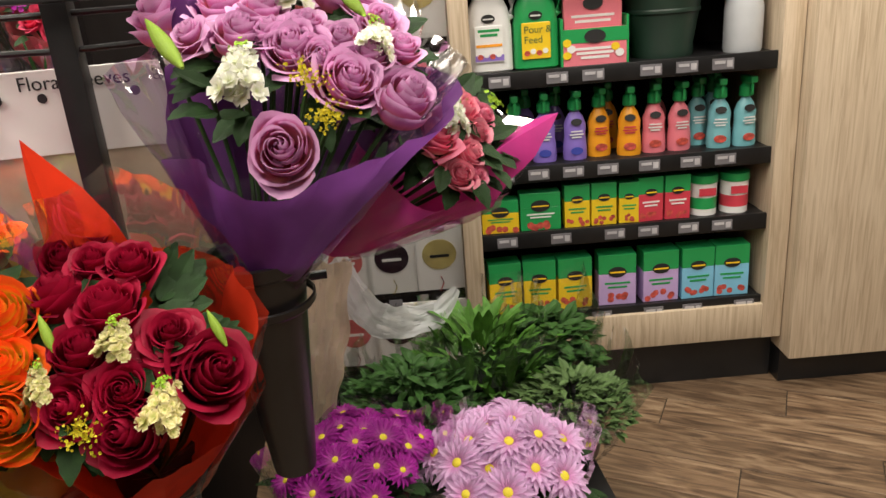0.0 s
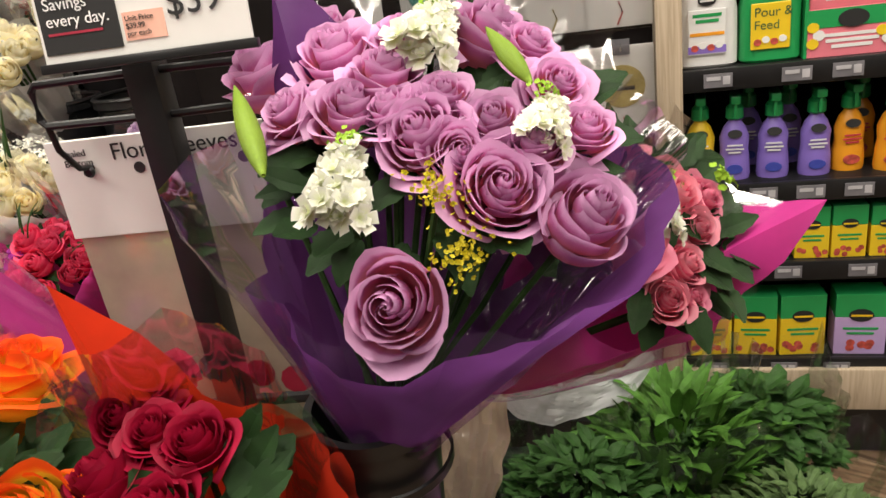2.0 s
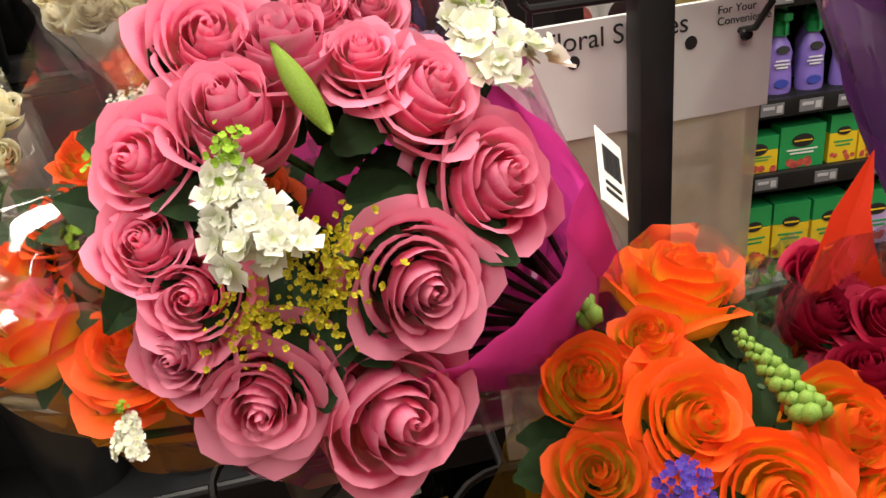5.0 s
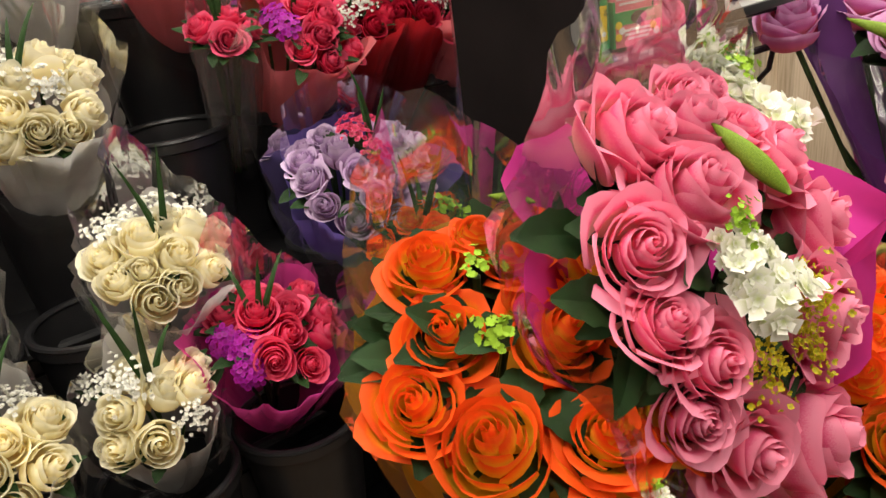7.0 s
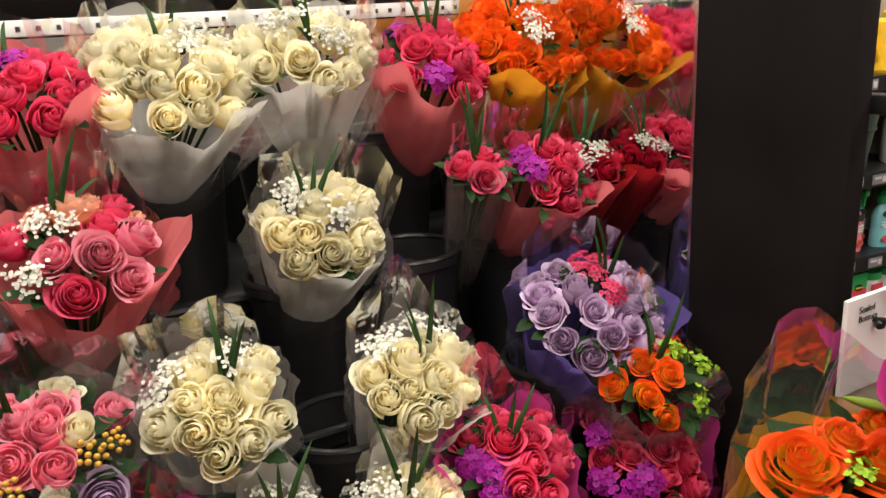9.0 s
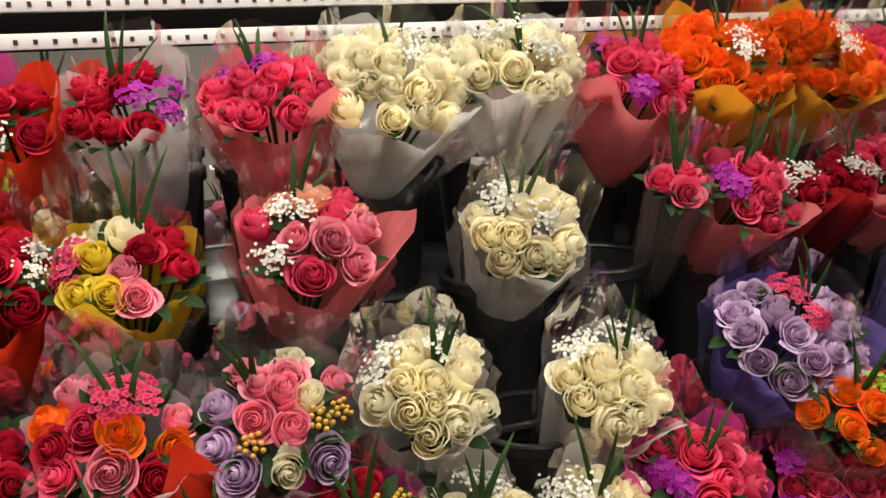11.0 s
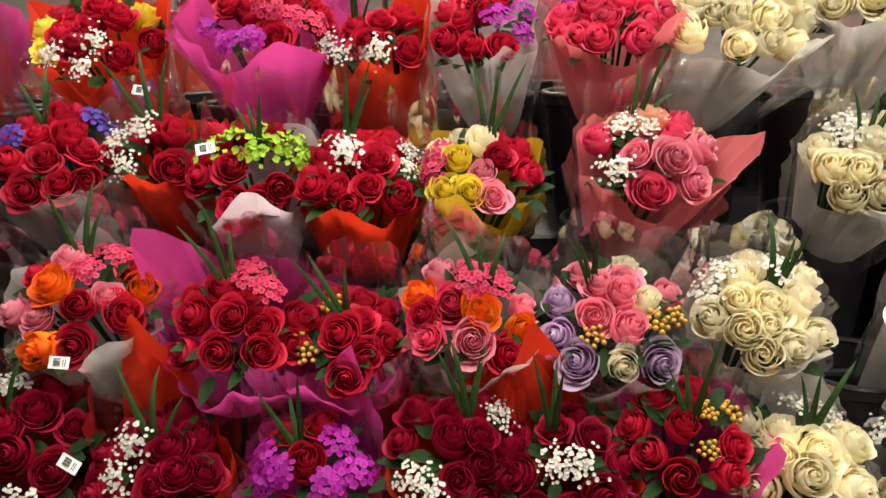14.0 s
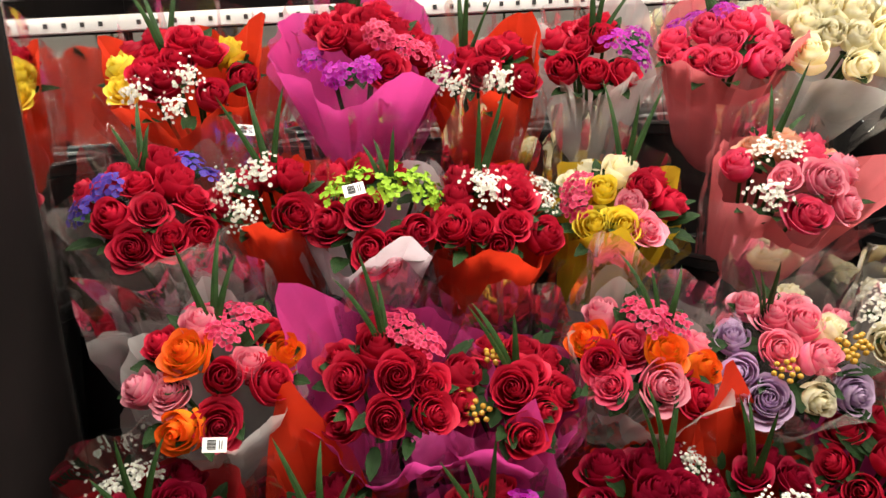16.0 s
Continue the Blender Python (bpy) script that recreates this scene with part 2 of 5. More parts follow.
def to_mesh(name, bm, mat, smooth=True):
    me = bpy.data.meshes.new(name)
    bm.normal_update()
    bm.to_mesh(me)
    bm.free()
    if smooth:
        me.polygons.foreach_set("use_smooth", [True] * len(me.polygons))
        if name not in ("rose", "cluster"):
            me.set_sharp_from_angle(angle=0.45)
    me.materials.append(mat)
    return me


def part(name, data, mat, parent=None, label="", m=None, smooth=True):
    """One mesh object under a thing; data is a bmesh or a shared mesh."""
    me = data if isinstance(data, bpy.types.Mesh) else to_mesh(name, data, mat, smooth)
    ob = new(name, me)
    if parent:
        ob.parent = parent
    if m is not None:
        ob.matrix_basis = m
    if label:
        ob["label"] = label
    return ob


def thing(name, label, category, m=None, group="", kind=""):
    ob = new(name)
    ob.empty_display_size = 0.05
    if m is not None:
        ob.matrix_basis = m
    return tagged(ob, label, category, group, kind)


def box_bm(sx, sy, sz, c=(0, 0, 0), bev=0.0, bm=None):
    bm = bm or bmesh.new()
    r = bmesh.ops.create_cube(bm, size=1)
    vs = r["verts"]
    for v in vs:
        v.co = Vector((v.co.x * sx + c[0], v.co.y * sy + c[1], v.co.z * sz + c[2]))
    if bev:
        es = list({e for v in vs for e in v.link_edges})
        bmesh.ops.bevel(bm, geom=es, offset=bev, segments=2, affect="EDGES", profile=0.5)
    return bm


def span_bm(x0, x1, y0, y1, z0, z1, bev=0.0, bm=None):
    return box_bm(x1 - x0, y1 - y0, z1 - z0, ((x0 + x1) / 2, (y0 + y1) / 2, (z0 + z1) / 2), bev, bm)


def lathe_bm(profile, n=24, bm=None, squash=1.0, c=(0, 0, 0)):
    """Turns (radius, height) pairs round z."""
    bm = bm or bmesh.new()
    rings = []
    for r, z in profile:
        rings.append([bm.verts.new((c[0] + r * math.cos(2 * math.pi * k / n), c[1] + squash * r * math.sin(2 * math.pi * k / n), c[2] + z)) for k in range(n)])
    for a, b in zip(rings, rings[1:]):
        for k in range(n):
            bm.faces.new((a[k], a[(k + 1) % n], b[(k + 1) % n], b[k]))
    return bm


def rod_bm(pts, r, n=8, bm=None):
    """A round bar through points."""
    bm = bm or bmesh.new()
    pts = [Vector(p) for p in pts]
    rings = []
    for k, p in enumerate(pts):
        d = (pts[min(k + 1, len(pts) - 1)] - pts[max(k - 1, 0)]).normalized()
        q = d.to_track_quat("Z", "Y")
        rings.append([bm.verts.new(p + q @ Vector((r * math.cos(2 * math.pi * j / n), r * math.sin(2 * math.pi * j / n), 0))) for j in range(n)])
    for a, b in zip(rings, rings[1:]):
        for j in range(n):
            bm.faces.new((a[j], a[(j + 1) % n], b[(j + 1) % n], b[j]))
    bm.faces.new(rings[0][::-1])
    bm.faces.new(rings[-1])
    return bm


def grid_faces(bm, rows, uvs=None, closed=False):
    layer = bm.loops.layers.uv.verify() if uvs else None
    n = len(rows[0])
    for i in range(len(rows) - 1):
        for j in range(n if closed else n - 1):
            k = (j + 1) % n
            f = bm.faces.new((rows[i][j], rows[i][k], rows[i + 1][k], rows[i + 1][j]))
            if layer:
                cs = ((i, j), (i, j + 1), (i + 1, j + 1), (i + 1, j))
                for lp, (a, b) in zip(f.loops, cs):
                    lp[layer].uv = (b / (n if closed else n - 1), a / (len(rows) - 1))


def petal_bm(bm, ang, r0, rb, rl, z0, z1, half, curl, twist, rnd, nu=8, nv=7, ruffle=0.02, tip=0.1):
    """One cupped petal: foot at radius r0 and height z0, belly rb, lip rl at z1, spread over an arc, its lip rolled out by curl."""
    rows = []
    ph = rnd.uniform(0, 6.3)
    for i in range(nv + 1):
        v = i / nv
        row = []
        for j in range(nu + 1):
            u = 2 * j / nu - 1
            wid = half * (0.45 + 0.55 * math.sin(math.pi * min(1, 0.1 + 0.62 * v)))
            a = ang + u * wid
            if v < 0.6:
                rr = r0 + (rb - r0) * math.sin(math.pi / 2 * v / 0.6)
            else:
                q = (v - 0.6) / 0.4
                rr = rb + (rl - rb) * q * q * (3 - 2 * q)
            roll = max(0, v - 0.72) ** 2 * 9
            rr += curl * roll * (1 - 0.3 * u * u)
            rr *= 1 + tip * max(0.0, 1 - abs(u) * 1.1) ** 1.3 * v * v - 0.06 * tip / 0.12 * abs(u) ** 2 * v
            rr += twist * u * (0.3 + 0.7 * v)
            zz = z0 + (z1 - z0) * v * (1 - (0.12 + curl) * abs(u) ** 2.4 * v) - curl * roll * 0.8
            zz += ruffle * math.sin(4 * u + ph) * v + 0.25 * curl * max(0, 1 - 3 * abs(u)) * max(0, v - 0.8) * 5
            rr += ruffle * math.cos(3 * u + ph) * v
            row.append(bm.verts.new((rr * math.cos(a), rr * math.sin(a), zz)))
        rows.append(row)
    grid_faces(bm, rows, True)


def rose_mesh(code, form):
    """A rose 2 wide; form 0: wide open, 1: half open, 2: tight, 3: a slim bud."""
    key = ("rose", code, form)
    if key in MESHES:
        return MESHES[key]
    rnd = random.Random(form * 7 + 3)
    bm = bmesh.new()
    # petals follow one spiral from the tight heart to the outer rim
    n = (25, 22, 19, 13)[form]
    reach, drop, roll = ((1.02, 0.66, 1.0), (0.93, 0.56, 0.85), (0.82, 0.5, 0.65), (0.62, 0.3, 0.5))[form]
    for k in range(n):
        f = k / (n - 1)
        a = 2.4 * k + rnd.uniform(-0.16, 0.16)
        rl = 0.025 + (reach - 0.025) * f ** 1.15 * rnd.uniform(0.95, 1.05)
        rb = (0.06 + 0.74 * f ** 0.95) * (1.0, 1.04, 1.0, 0.86)[form]
        z1 = (0.84 - drop * f ** 1.9) * rnd.uniform(0.95, 1.05)
        petal_bm(bm, a, 0.02 + 0.2 * f, rb, rl, 0.25 - 1.0 * f, z1, 1.75 - 0.6 * f, roll * (0.015 + 0.23 * f ** 1.6) * rnd.uniform(0.6, 1.4),
                 0.03 + 0.08 * math.sin(math.pi * f), rnd, ruffle=0.008 + 0.055 * rl, tip=0.04 + 0.12 * rl)
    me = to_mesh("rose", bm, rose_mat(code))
    MESHES[key] = me
    return me


def leaf_bm(bm, m, length, width, bend=0.3, fold=0.25, nv=9):
    rows = []
    for i in range(nv + 1):
        v = i / nv
        w = width * (math.sin(math.pi * min(1, v * 0.92 + 0.05)) ** 0.8) * (1 - 0.3 * v) * (1.07 if i % 2 else 0.93)
        row = []
        for u in (-1, -0.5, 0, 0.5, 1):
            row.append(bm.verts.new(m @ Vector((u * w, length * v * math.cos(bend * v), fold * abs(u) * w - length * math.sin(bend * v) * v * 0.7))))
        rows.append(row)
    grid_faces(bm, rows, True)


def blade_bm(bm, m, length, width, bend):
    rows = []
    for i in range(8):
        v = i / 7
        w = width * (1 - v) ** 0.6 * (0.5 + 0.5 * min(1, v * 4))
        p = Vector((0, length * v * math.sin(bend * v * 0.5 + 0.05), length * v * math.cos(bend * v)))
        rows.append([bm.verts.new(m @ (p + Vector((s * w, 0, 0)))) for s in (-1, 0, 1)])
        rows[-1][1].co += (m.to_3x3() @ Vector((0, -0.3 * w, 0)))
    grid_faces(bm, rows, True)


def floret_bm(bm, m, r, n=5, cup=0.3, notch=0.0):
    layer = bm.loops.layers.uv.verify()
    c = bm.verts.new(m @ Vector((0, 0, 0)))
    for k in range(n):
        a = 2 * math.pi * k / n
        pts = []
        for da, q in ((-0.52, 0.62), (-0.36, 0.95), (0, 1.0 - notch), (0.36, 0.95), (0.52, 0.62)):
            z = cup * q * r * (1 - 0.5 * abs(da))
            pts.append(bm.verts.new(m @ Vector((r * q * math.cos(a + da * 6.0 / n), r * q * math.sin(a + da * 6.0 / n), z))))
        for p, q in zip(pts, pts[1:]):
            f = bm.faces.new((c, p, q))
            for lp, v in zip(f.loops, (0, 0.9, 0.9)):
                lp[layer].uv = (0.5, v)


def ico_bm(bm, c, r, sub=1, sz=1.0):
    res = bmesh.ops.create_icosphere(bm, subdivisions=sub, radius=r)
    for v in res["verts"]:
        v.co = Vector((v.co.x + c[0], v.co.y + c[1], v.co.z * sz + c[2]))


def dir_frame(d, roll=0.0):
    d = Vector(d).normalized()
    return d.to_track_quat("Z", "Y").to_matrix().to_4x4() @ Matrix.Rotation(roll, 4, "Z")


def up_frame(d, roll=0.0):
    """Faces along d with its y held to the top of the bouquet."""
    z = Vector(d).normalized()
    y = (Vector((0, 1, 0)) - z * z.y).normalized()
    return Matrix((y.cross(z), y, z)).transposed().to_4x4() @ Matrix.Rotation(roll, 4, "Z")


def cluster_mesh(kind, variant):
    """Accent flowers, each 2 wide and facing up: b baby's breath, s pink sweet william, v violet one, u blue statice,
    h berries, g lime filler, W white stock, S yellow goldenrod, T green snapdragon tip, U blue statice, B lily bud."""
    key = (kind, variant)
    if key in MESHES:
        return MESHES[key]
    rnd = random.Random(ord(kind) * 11 + variant)
    bm = bmesh.new()
    if kind == "b":
        for k in range(70):
            p = Vector((rnd.gauss(0, 0.4), rnd.gauss(0, 0.4), rnd.uniform(0.1, 0.6)))
            m = Matrix.Translation(p) @ dir_frame((p.x, p.y, 1.2), rnd.uniform(0, 6)) @ Matrix.Scale(1, 4)
            floret_bm(bm, m, rnd.uniform(0.07, 0.12), 6, 0.5)
            floret_bm(bm, m @ Matrix.Translation((0, 0, 0.03)), 0.08, 5, 0.9)
        mat = petal("gypsophila", (0.75, 0.75, 0.6), (0.85, 0.85, 0.8))
    elif kind in "svuU":
        for k in range(32):
            f = math.sqrt((k + 0.5) / 32)
            a = k * 2.4
            p = Vector((0.85 * f * math.cos(a), 0.85 * f * math.sin(a), 0.42 * (1 - f * f) + rnd.uniform(-0.12, 0.14)))
            floret_bm(bm, Matrix.Translation(p) @ dir_frame((p.x + rnd.gauss(0, 0.3), p.y + rnd.gauss(0, 0.3), 1.1), rnd.uniform(0, 6)), rnd.uniform(0.15, 0.23), 5, 0.15 if kind != "U" else 0.6, 0.12)
        mat = {
            "s": petal("sweet_william_pink", (0.3, 0.004, 0.03), (0.66, 0.03, 0.12), (0.76, 0.11, 0.22)),
            "v": petal("sweet_william_violet", (0.25, 0.004, 0.15), (0.38, 0.012, 0.34), (0.45, 0.02, 0.42)),
            "u": petal("statice_blue", (0.1, 0.05, 0.3), (0.07, 0.035, 0.4), (0.12, 0.07, 0.5)),
            "U": petal("statice_blue", (0.1, 0.05, 0.3), (0.07, 0.035, 0.4), (0.12, 0.07, 0.5)),
        }[kind]
    elif kind == "h":
        for k in range(11):
            f = math.sqrt((k + 0.5) / 11)
            a = k * 2.4
            ico_bm(bm, (0.75 * f * math.cos(a), 0.75 * f * math.sin(a), 0.3 + rnd.uniform(-0.1, 0.2)), 0.17, 2, 1.25)
        mat = plain("berry", (0.42, 0.24, 0.03), 0.25, 0, 0.3, 40)
    elif kind == "g":
        for k in range(34):
            p = Vector((rnd.gauss(0, 0.42), rnd.gauss(0, 0.42), rnd.uniform(0.0, 0.55)))
            floret_bm(bm, Matrix.Translation(p) @ dir_frame((p.x + rnd.gauss(0, 0.4), p.y + rnd.gauss(0, 0.4), 1), rnd.uniform(0, 6)), rnd.uniform(0.13, 0.24), 4, 0.4)
        mat = green("bupleurum", (0.25, 0.42, 0.03))
    elif kind in "Ww":
        for k in range(30):
            v = (k + 0.5) / 30
            yy = -1.15 + 2.0 * v
            a = k * 2.4
            w = 0.72 * (1 - 0.55 * v)
            p = Vector((w * math.cos(a), yy + rnd.uniform(-0.1, 0.1), 0.45 * w * math.sin(a) + 0.25))
            for q, sz in ((0, 0.38), (0.06, 0.27), (0.11, 0.16)):
                m = Matrix.Translation(p + Vector((0, 0, q))) @ dir_frame((p.x * 0.9 + rnd.gauss(0, 0.25), rnd.gauss(0, 0.3), 0.8), rnd.uniform(0, 6))
                floret_bm(bm, m, sz * rnd.uniform(0.8, 1.15) * (1.1 - 0.35 * v), 5, rnd.uniform(0.1, 0.9), 0.15)
        mat = petal("stock_white", (0.6, 0.66, 0.3), (0.8, 0.8, 0.68), (0.84, 0.84, 0.76)) if kind == "W" else petal("stock_cream", (0.35, 0.42, 0.08), (0.68, 0.62, 0.26), (0.78, 0.72, 0.42))
    elif kind == "S":
        for k in range(110):
            p = Vector((rnd.gauss(0, 0.45), rnd.gauss(0, 0.5), rnd.uniform(0, 0.6)))
            floret_bm(bm, Matrix.Translation(p) @ dir_frame((rnd.gauss(0, 1), rnd.gauss(0, 1), 1)), rnd.uniform(0.06, 0.11), 4, 0.7)
        mat = petal("goldenrod", (0.3, 0.32, 0.02), (0.6, 0.5, 0.02))
    elif kind == "T":
        for k in range(44):
            z = k / 44 * 1.9 - 0.9
            rr = 0.2 * (1 - 0.35 * (z + 0.9))
            a = k * 2.4
            ico_bm(bm, (rr * math.cos(a), z, 0.2 + rr * math.sin(a)), rnd.uniform(0.12, 0.19) * (1.1 - 0.34 * (z + 0.9)), 1, 1.35)
        mat = green("snapdragon_tip", (0.17, 0.28, 0.05))
    elif kind == "B":
        n, rows = 18, []
        for i in range(13):
            v = i / 12
            r = 0.28 * math.sin(math.pi * (0.03 + 0.95 * v)) ** 0.8 * (1 - 0.3 * v)
            rows.append([bm.verts.new((r * (1 - 0.1 * abs(math.cos(1.5 * 2 * math.pi * j / n))) * math.cos(2 * math.pi * j / n), -1 + 2 * v, 0.3 + r * (1 - 0.1 * abs(math.cos(1.5 * 2 * math.pi * j / n))) * math.sin(2 * math.pi * j / n))) for j in range(n)])
        grid_faces(bm, rows, True, closed=True)
        bm.faces.new(rows[0])
        bm.faces.new(rows[-1][::-1])
        mat = LIME
    me = to_mesh("cluster", bm, mat)
    MESHES[key] = me
    return me


KIND_NAMES = {"b": "babys_breath", "s": "sweet_william", "v": "sweet_william", "u": "statice", "U": "statice", "h": "berry_sprig", "g": "green_filler",
              "W": "stock_flower", "w": "stock_flower", "S": "goldenrod", "T": "snapdragon_tip", "B": "lily_bud"}


def axis_frame(at, ax):
    """Local frame of a bouquet: z along its axis, x to the right, y up the slope."""
    z = Vector(ax).normalized()
    x = (Vector((1, 0, 0)) - z * z.x).normalized()
    y = z.cross(x)
    m = Matrix((x, y, z)).transposed().to_4x4()
    m.translation = Vector(at)
    return m


def cone_bm(r_top, r_bot, length, peaks, rnd, nv=12, nu=56, back=0.05, ruffle=0.05, flare=1.6, foot=None, crumple=0.0):
    """A wrap round the stems: a ruffled cone whose rim rises to peaks (angle, height, width); crumple: depth of its small creases."""
    bm = bmesh.new()
    p1, p2, p3 = (rnd.uniform(0, 6.3) for _ in range(3))
    rows = []
    for i in range(nv + 1):
        v = i / nv
        row = []
        for j in range(nu):
            a = 2 * math.pi * j / nu
            rim = back * math.sin(a) + 0.012 * math.sin(5 * a + p3)
            out = 0.0
            for pa, ph, pw in peaks:
                d = abs((a - math.radians(pa) + math.pi) % (2 * math.pi) - math.pi)
                k = max(0.0, 1 - d / pw)
                rim += ph * k ** 1.2
                out += 0.35 * ph * k
            z = -length + (length + rim) * v
            r = r_bot + (r_top - r_bot) * (v ** (1 / flare)) if v > 0 else r_bot
            r *= 1 + ruffle * v * (math.sin(7 * a + p1 + 2 * v) + 0.6 * math.sin(13 * a + p2 - 3 * v) + 0.4 * math.sin(23 * a + p3))
            r += out * v * v + 0.05 * r_top * v * (abs(math.sin(2.5 * a + p2 + 1.5 * v)) + 0.6 * abs(math.sin(4.5 * a + p1 - 2 * v)) - 1.0)
            r += crumple * rnd.uniform(-1, 1) * (0.3 + 0.7 * v)
            fx, fy = (foot.x * (1 - v), foot.y * (1 - v)) if foot else (0, 0)
            row.append(bm.verts.new((fx + r * math.cos(a), fy + r * math.sin(a), z)))
        rows.append(row)
    grid_faces(bm, rows, True, closed=True)
    return bm


def rose_at(code, parent, p, tilt, size, rnd, form=None):
    form = rnd.choice((2, 3, 3, 3) if code == "C" else (1, 2, 2, 3)) if form is None else form
    size *= (1.04, 1.12, 1.26, 1.42)[form]
    m = Matrix.Translation(p) @ dir_frame(tilt, rnd.uniform(0, 6.3)) @ Matrix.Scale(size, 4)
    return part("rose", rose_mesh(code, form), None, parent, "", m)


def accent_at(kind, parent, p, tilt, size, rnd, roll=None):
    m = Matrix.Translation(p) @ (dir_frame(tilt, rnd.uniform(0, 6.3)) if roll is None else up_frame(tilt, roll)) @ Matrix.Scale(size, 4)
    ob = part(KIND_NAMES[kind], cluster_mesh(kind, rnd.randrange(3)), None, parent, "", m)
    return ob if kind == "B" else tagged(ob, kind="stuff")


def greenery(parent, r, rnd, n=12, low=-0.02):
    bm = bmesh.new()
    for k in range(n):
        a = rnd.uniform(0, 6.3)
        f = rnd.uniform(0.25, 0.95)
        m = Matrix.Translation((r * f * math.cos(a), r * f * math.sin(a), r * 0.4 * (1 - f * f) - 0.012)) @ Matrix.Rotation(a - math.pi / 2 + rnd.uniform(-0.5, 0.5), 4, "Z") @ Matrix.Rotation(rnd.uniform(0.1, 0.9), 4, "X")
        leaf_bm(bm, m, rnd.uniform(0.03, 0.05), rnd.uniform(0.009, 0.014))
    return tagged(part("foliage", bm, LEAF, parent, "dark green rose leaves"), kind="stuff")


def stems(parent, r, length, rnd, n=10):
    for k in range(n):
        a, f = rnd.uniform(0, 6.3), math.sqrt(rnd.random()) * 0.8
        top = (r * f * math.cos(a), r * f * math.sin(a), -0.01)
        part("stem", rod_bm([top, (0.4 * top[0], 0.4 * top[1], -0.55 * length), (0.012 * math.cos(a), 0.012 * math.sin(a), -length)], 0.0028, 5), STEM, parent)


def blades(parent, r, rnd, n):
    """Long grass blades that fan out from one spot."""
    cx, cy, lean = rnd.uniform(-0.3, 0.3) * r, rnd.uniform(0.0, 0.45) * r, rnd.uniform(-0.5, 0.5)
    for k in range(n):
        bm = bmesh.new()
        a = lean + (k - (n - 1) / 2) * 0.45 + rnd.uniform(-0.2, 0.2)
        blade_bm(bm, Matrix.Translation((cx, cy, 0.2 * r)) @ Matrix.Rotation(-a, 4, "Z") @ Matrix.Rotation(-rnd.uniform(0.1, 0.55), 4, "X"), rnd.uniform(0.1, 0.16), 0.006, rnd.uniform(0.2, 0.8))
        part("grass_blade", bm, GRASS, parent)


WORDS = {"R": "red roses", "r": "dark red roses", "H": "hot pink roses", "O": "orange roses", "o": "small orange roses", "C": "cream roses", "P": "pink roses", "L": "lilac roses",
         "Y": "yellow roses", "E": "peach roses", "b": "baby's breath", "v": "violet florets", "s": "pink florets", "u": "blue statice",
         "h": "orange berries", "g": "lime green filler"}
WRAP_WORDS = {"redorange": "orange-red tissue", "red": "red tissue", "hotpink": "hot pink tissue", "salmon": "salmon pink tissue", "greywrap": "frosted white film",
              "lilacwhite": "white tissue", "yellow": "yellow tissue", "amber": "amber tissue", "violet": "violet film", "clearwrap": "clear film"}


def parse_mix(mix):
    out, k = [], 0
    while k < len(mix):
        c = mix[k]
        j = k + 1
        while j < len(mix) and mix[j].isdigit():
            j += 1
        out += [c] * int(mix[k + 1 : j])
        k = j
    return out


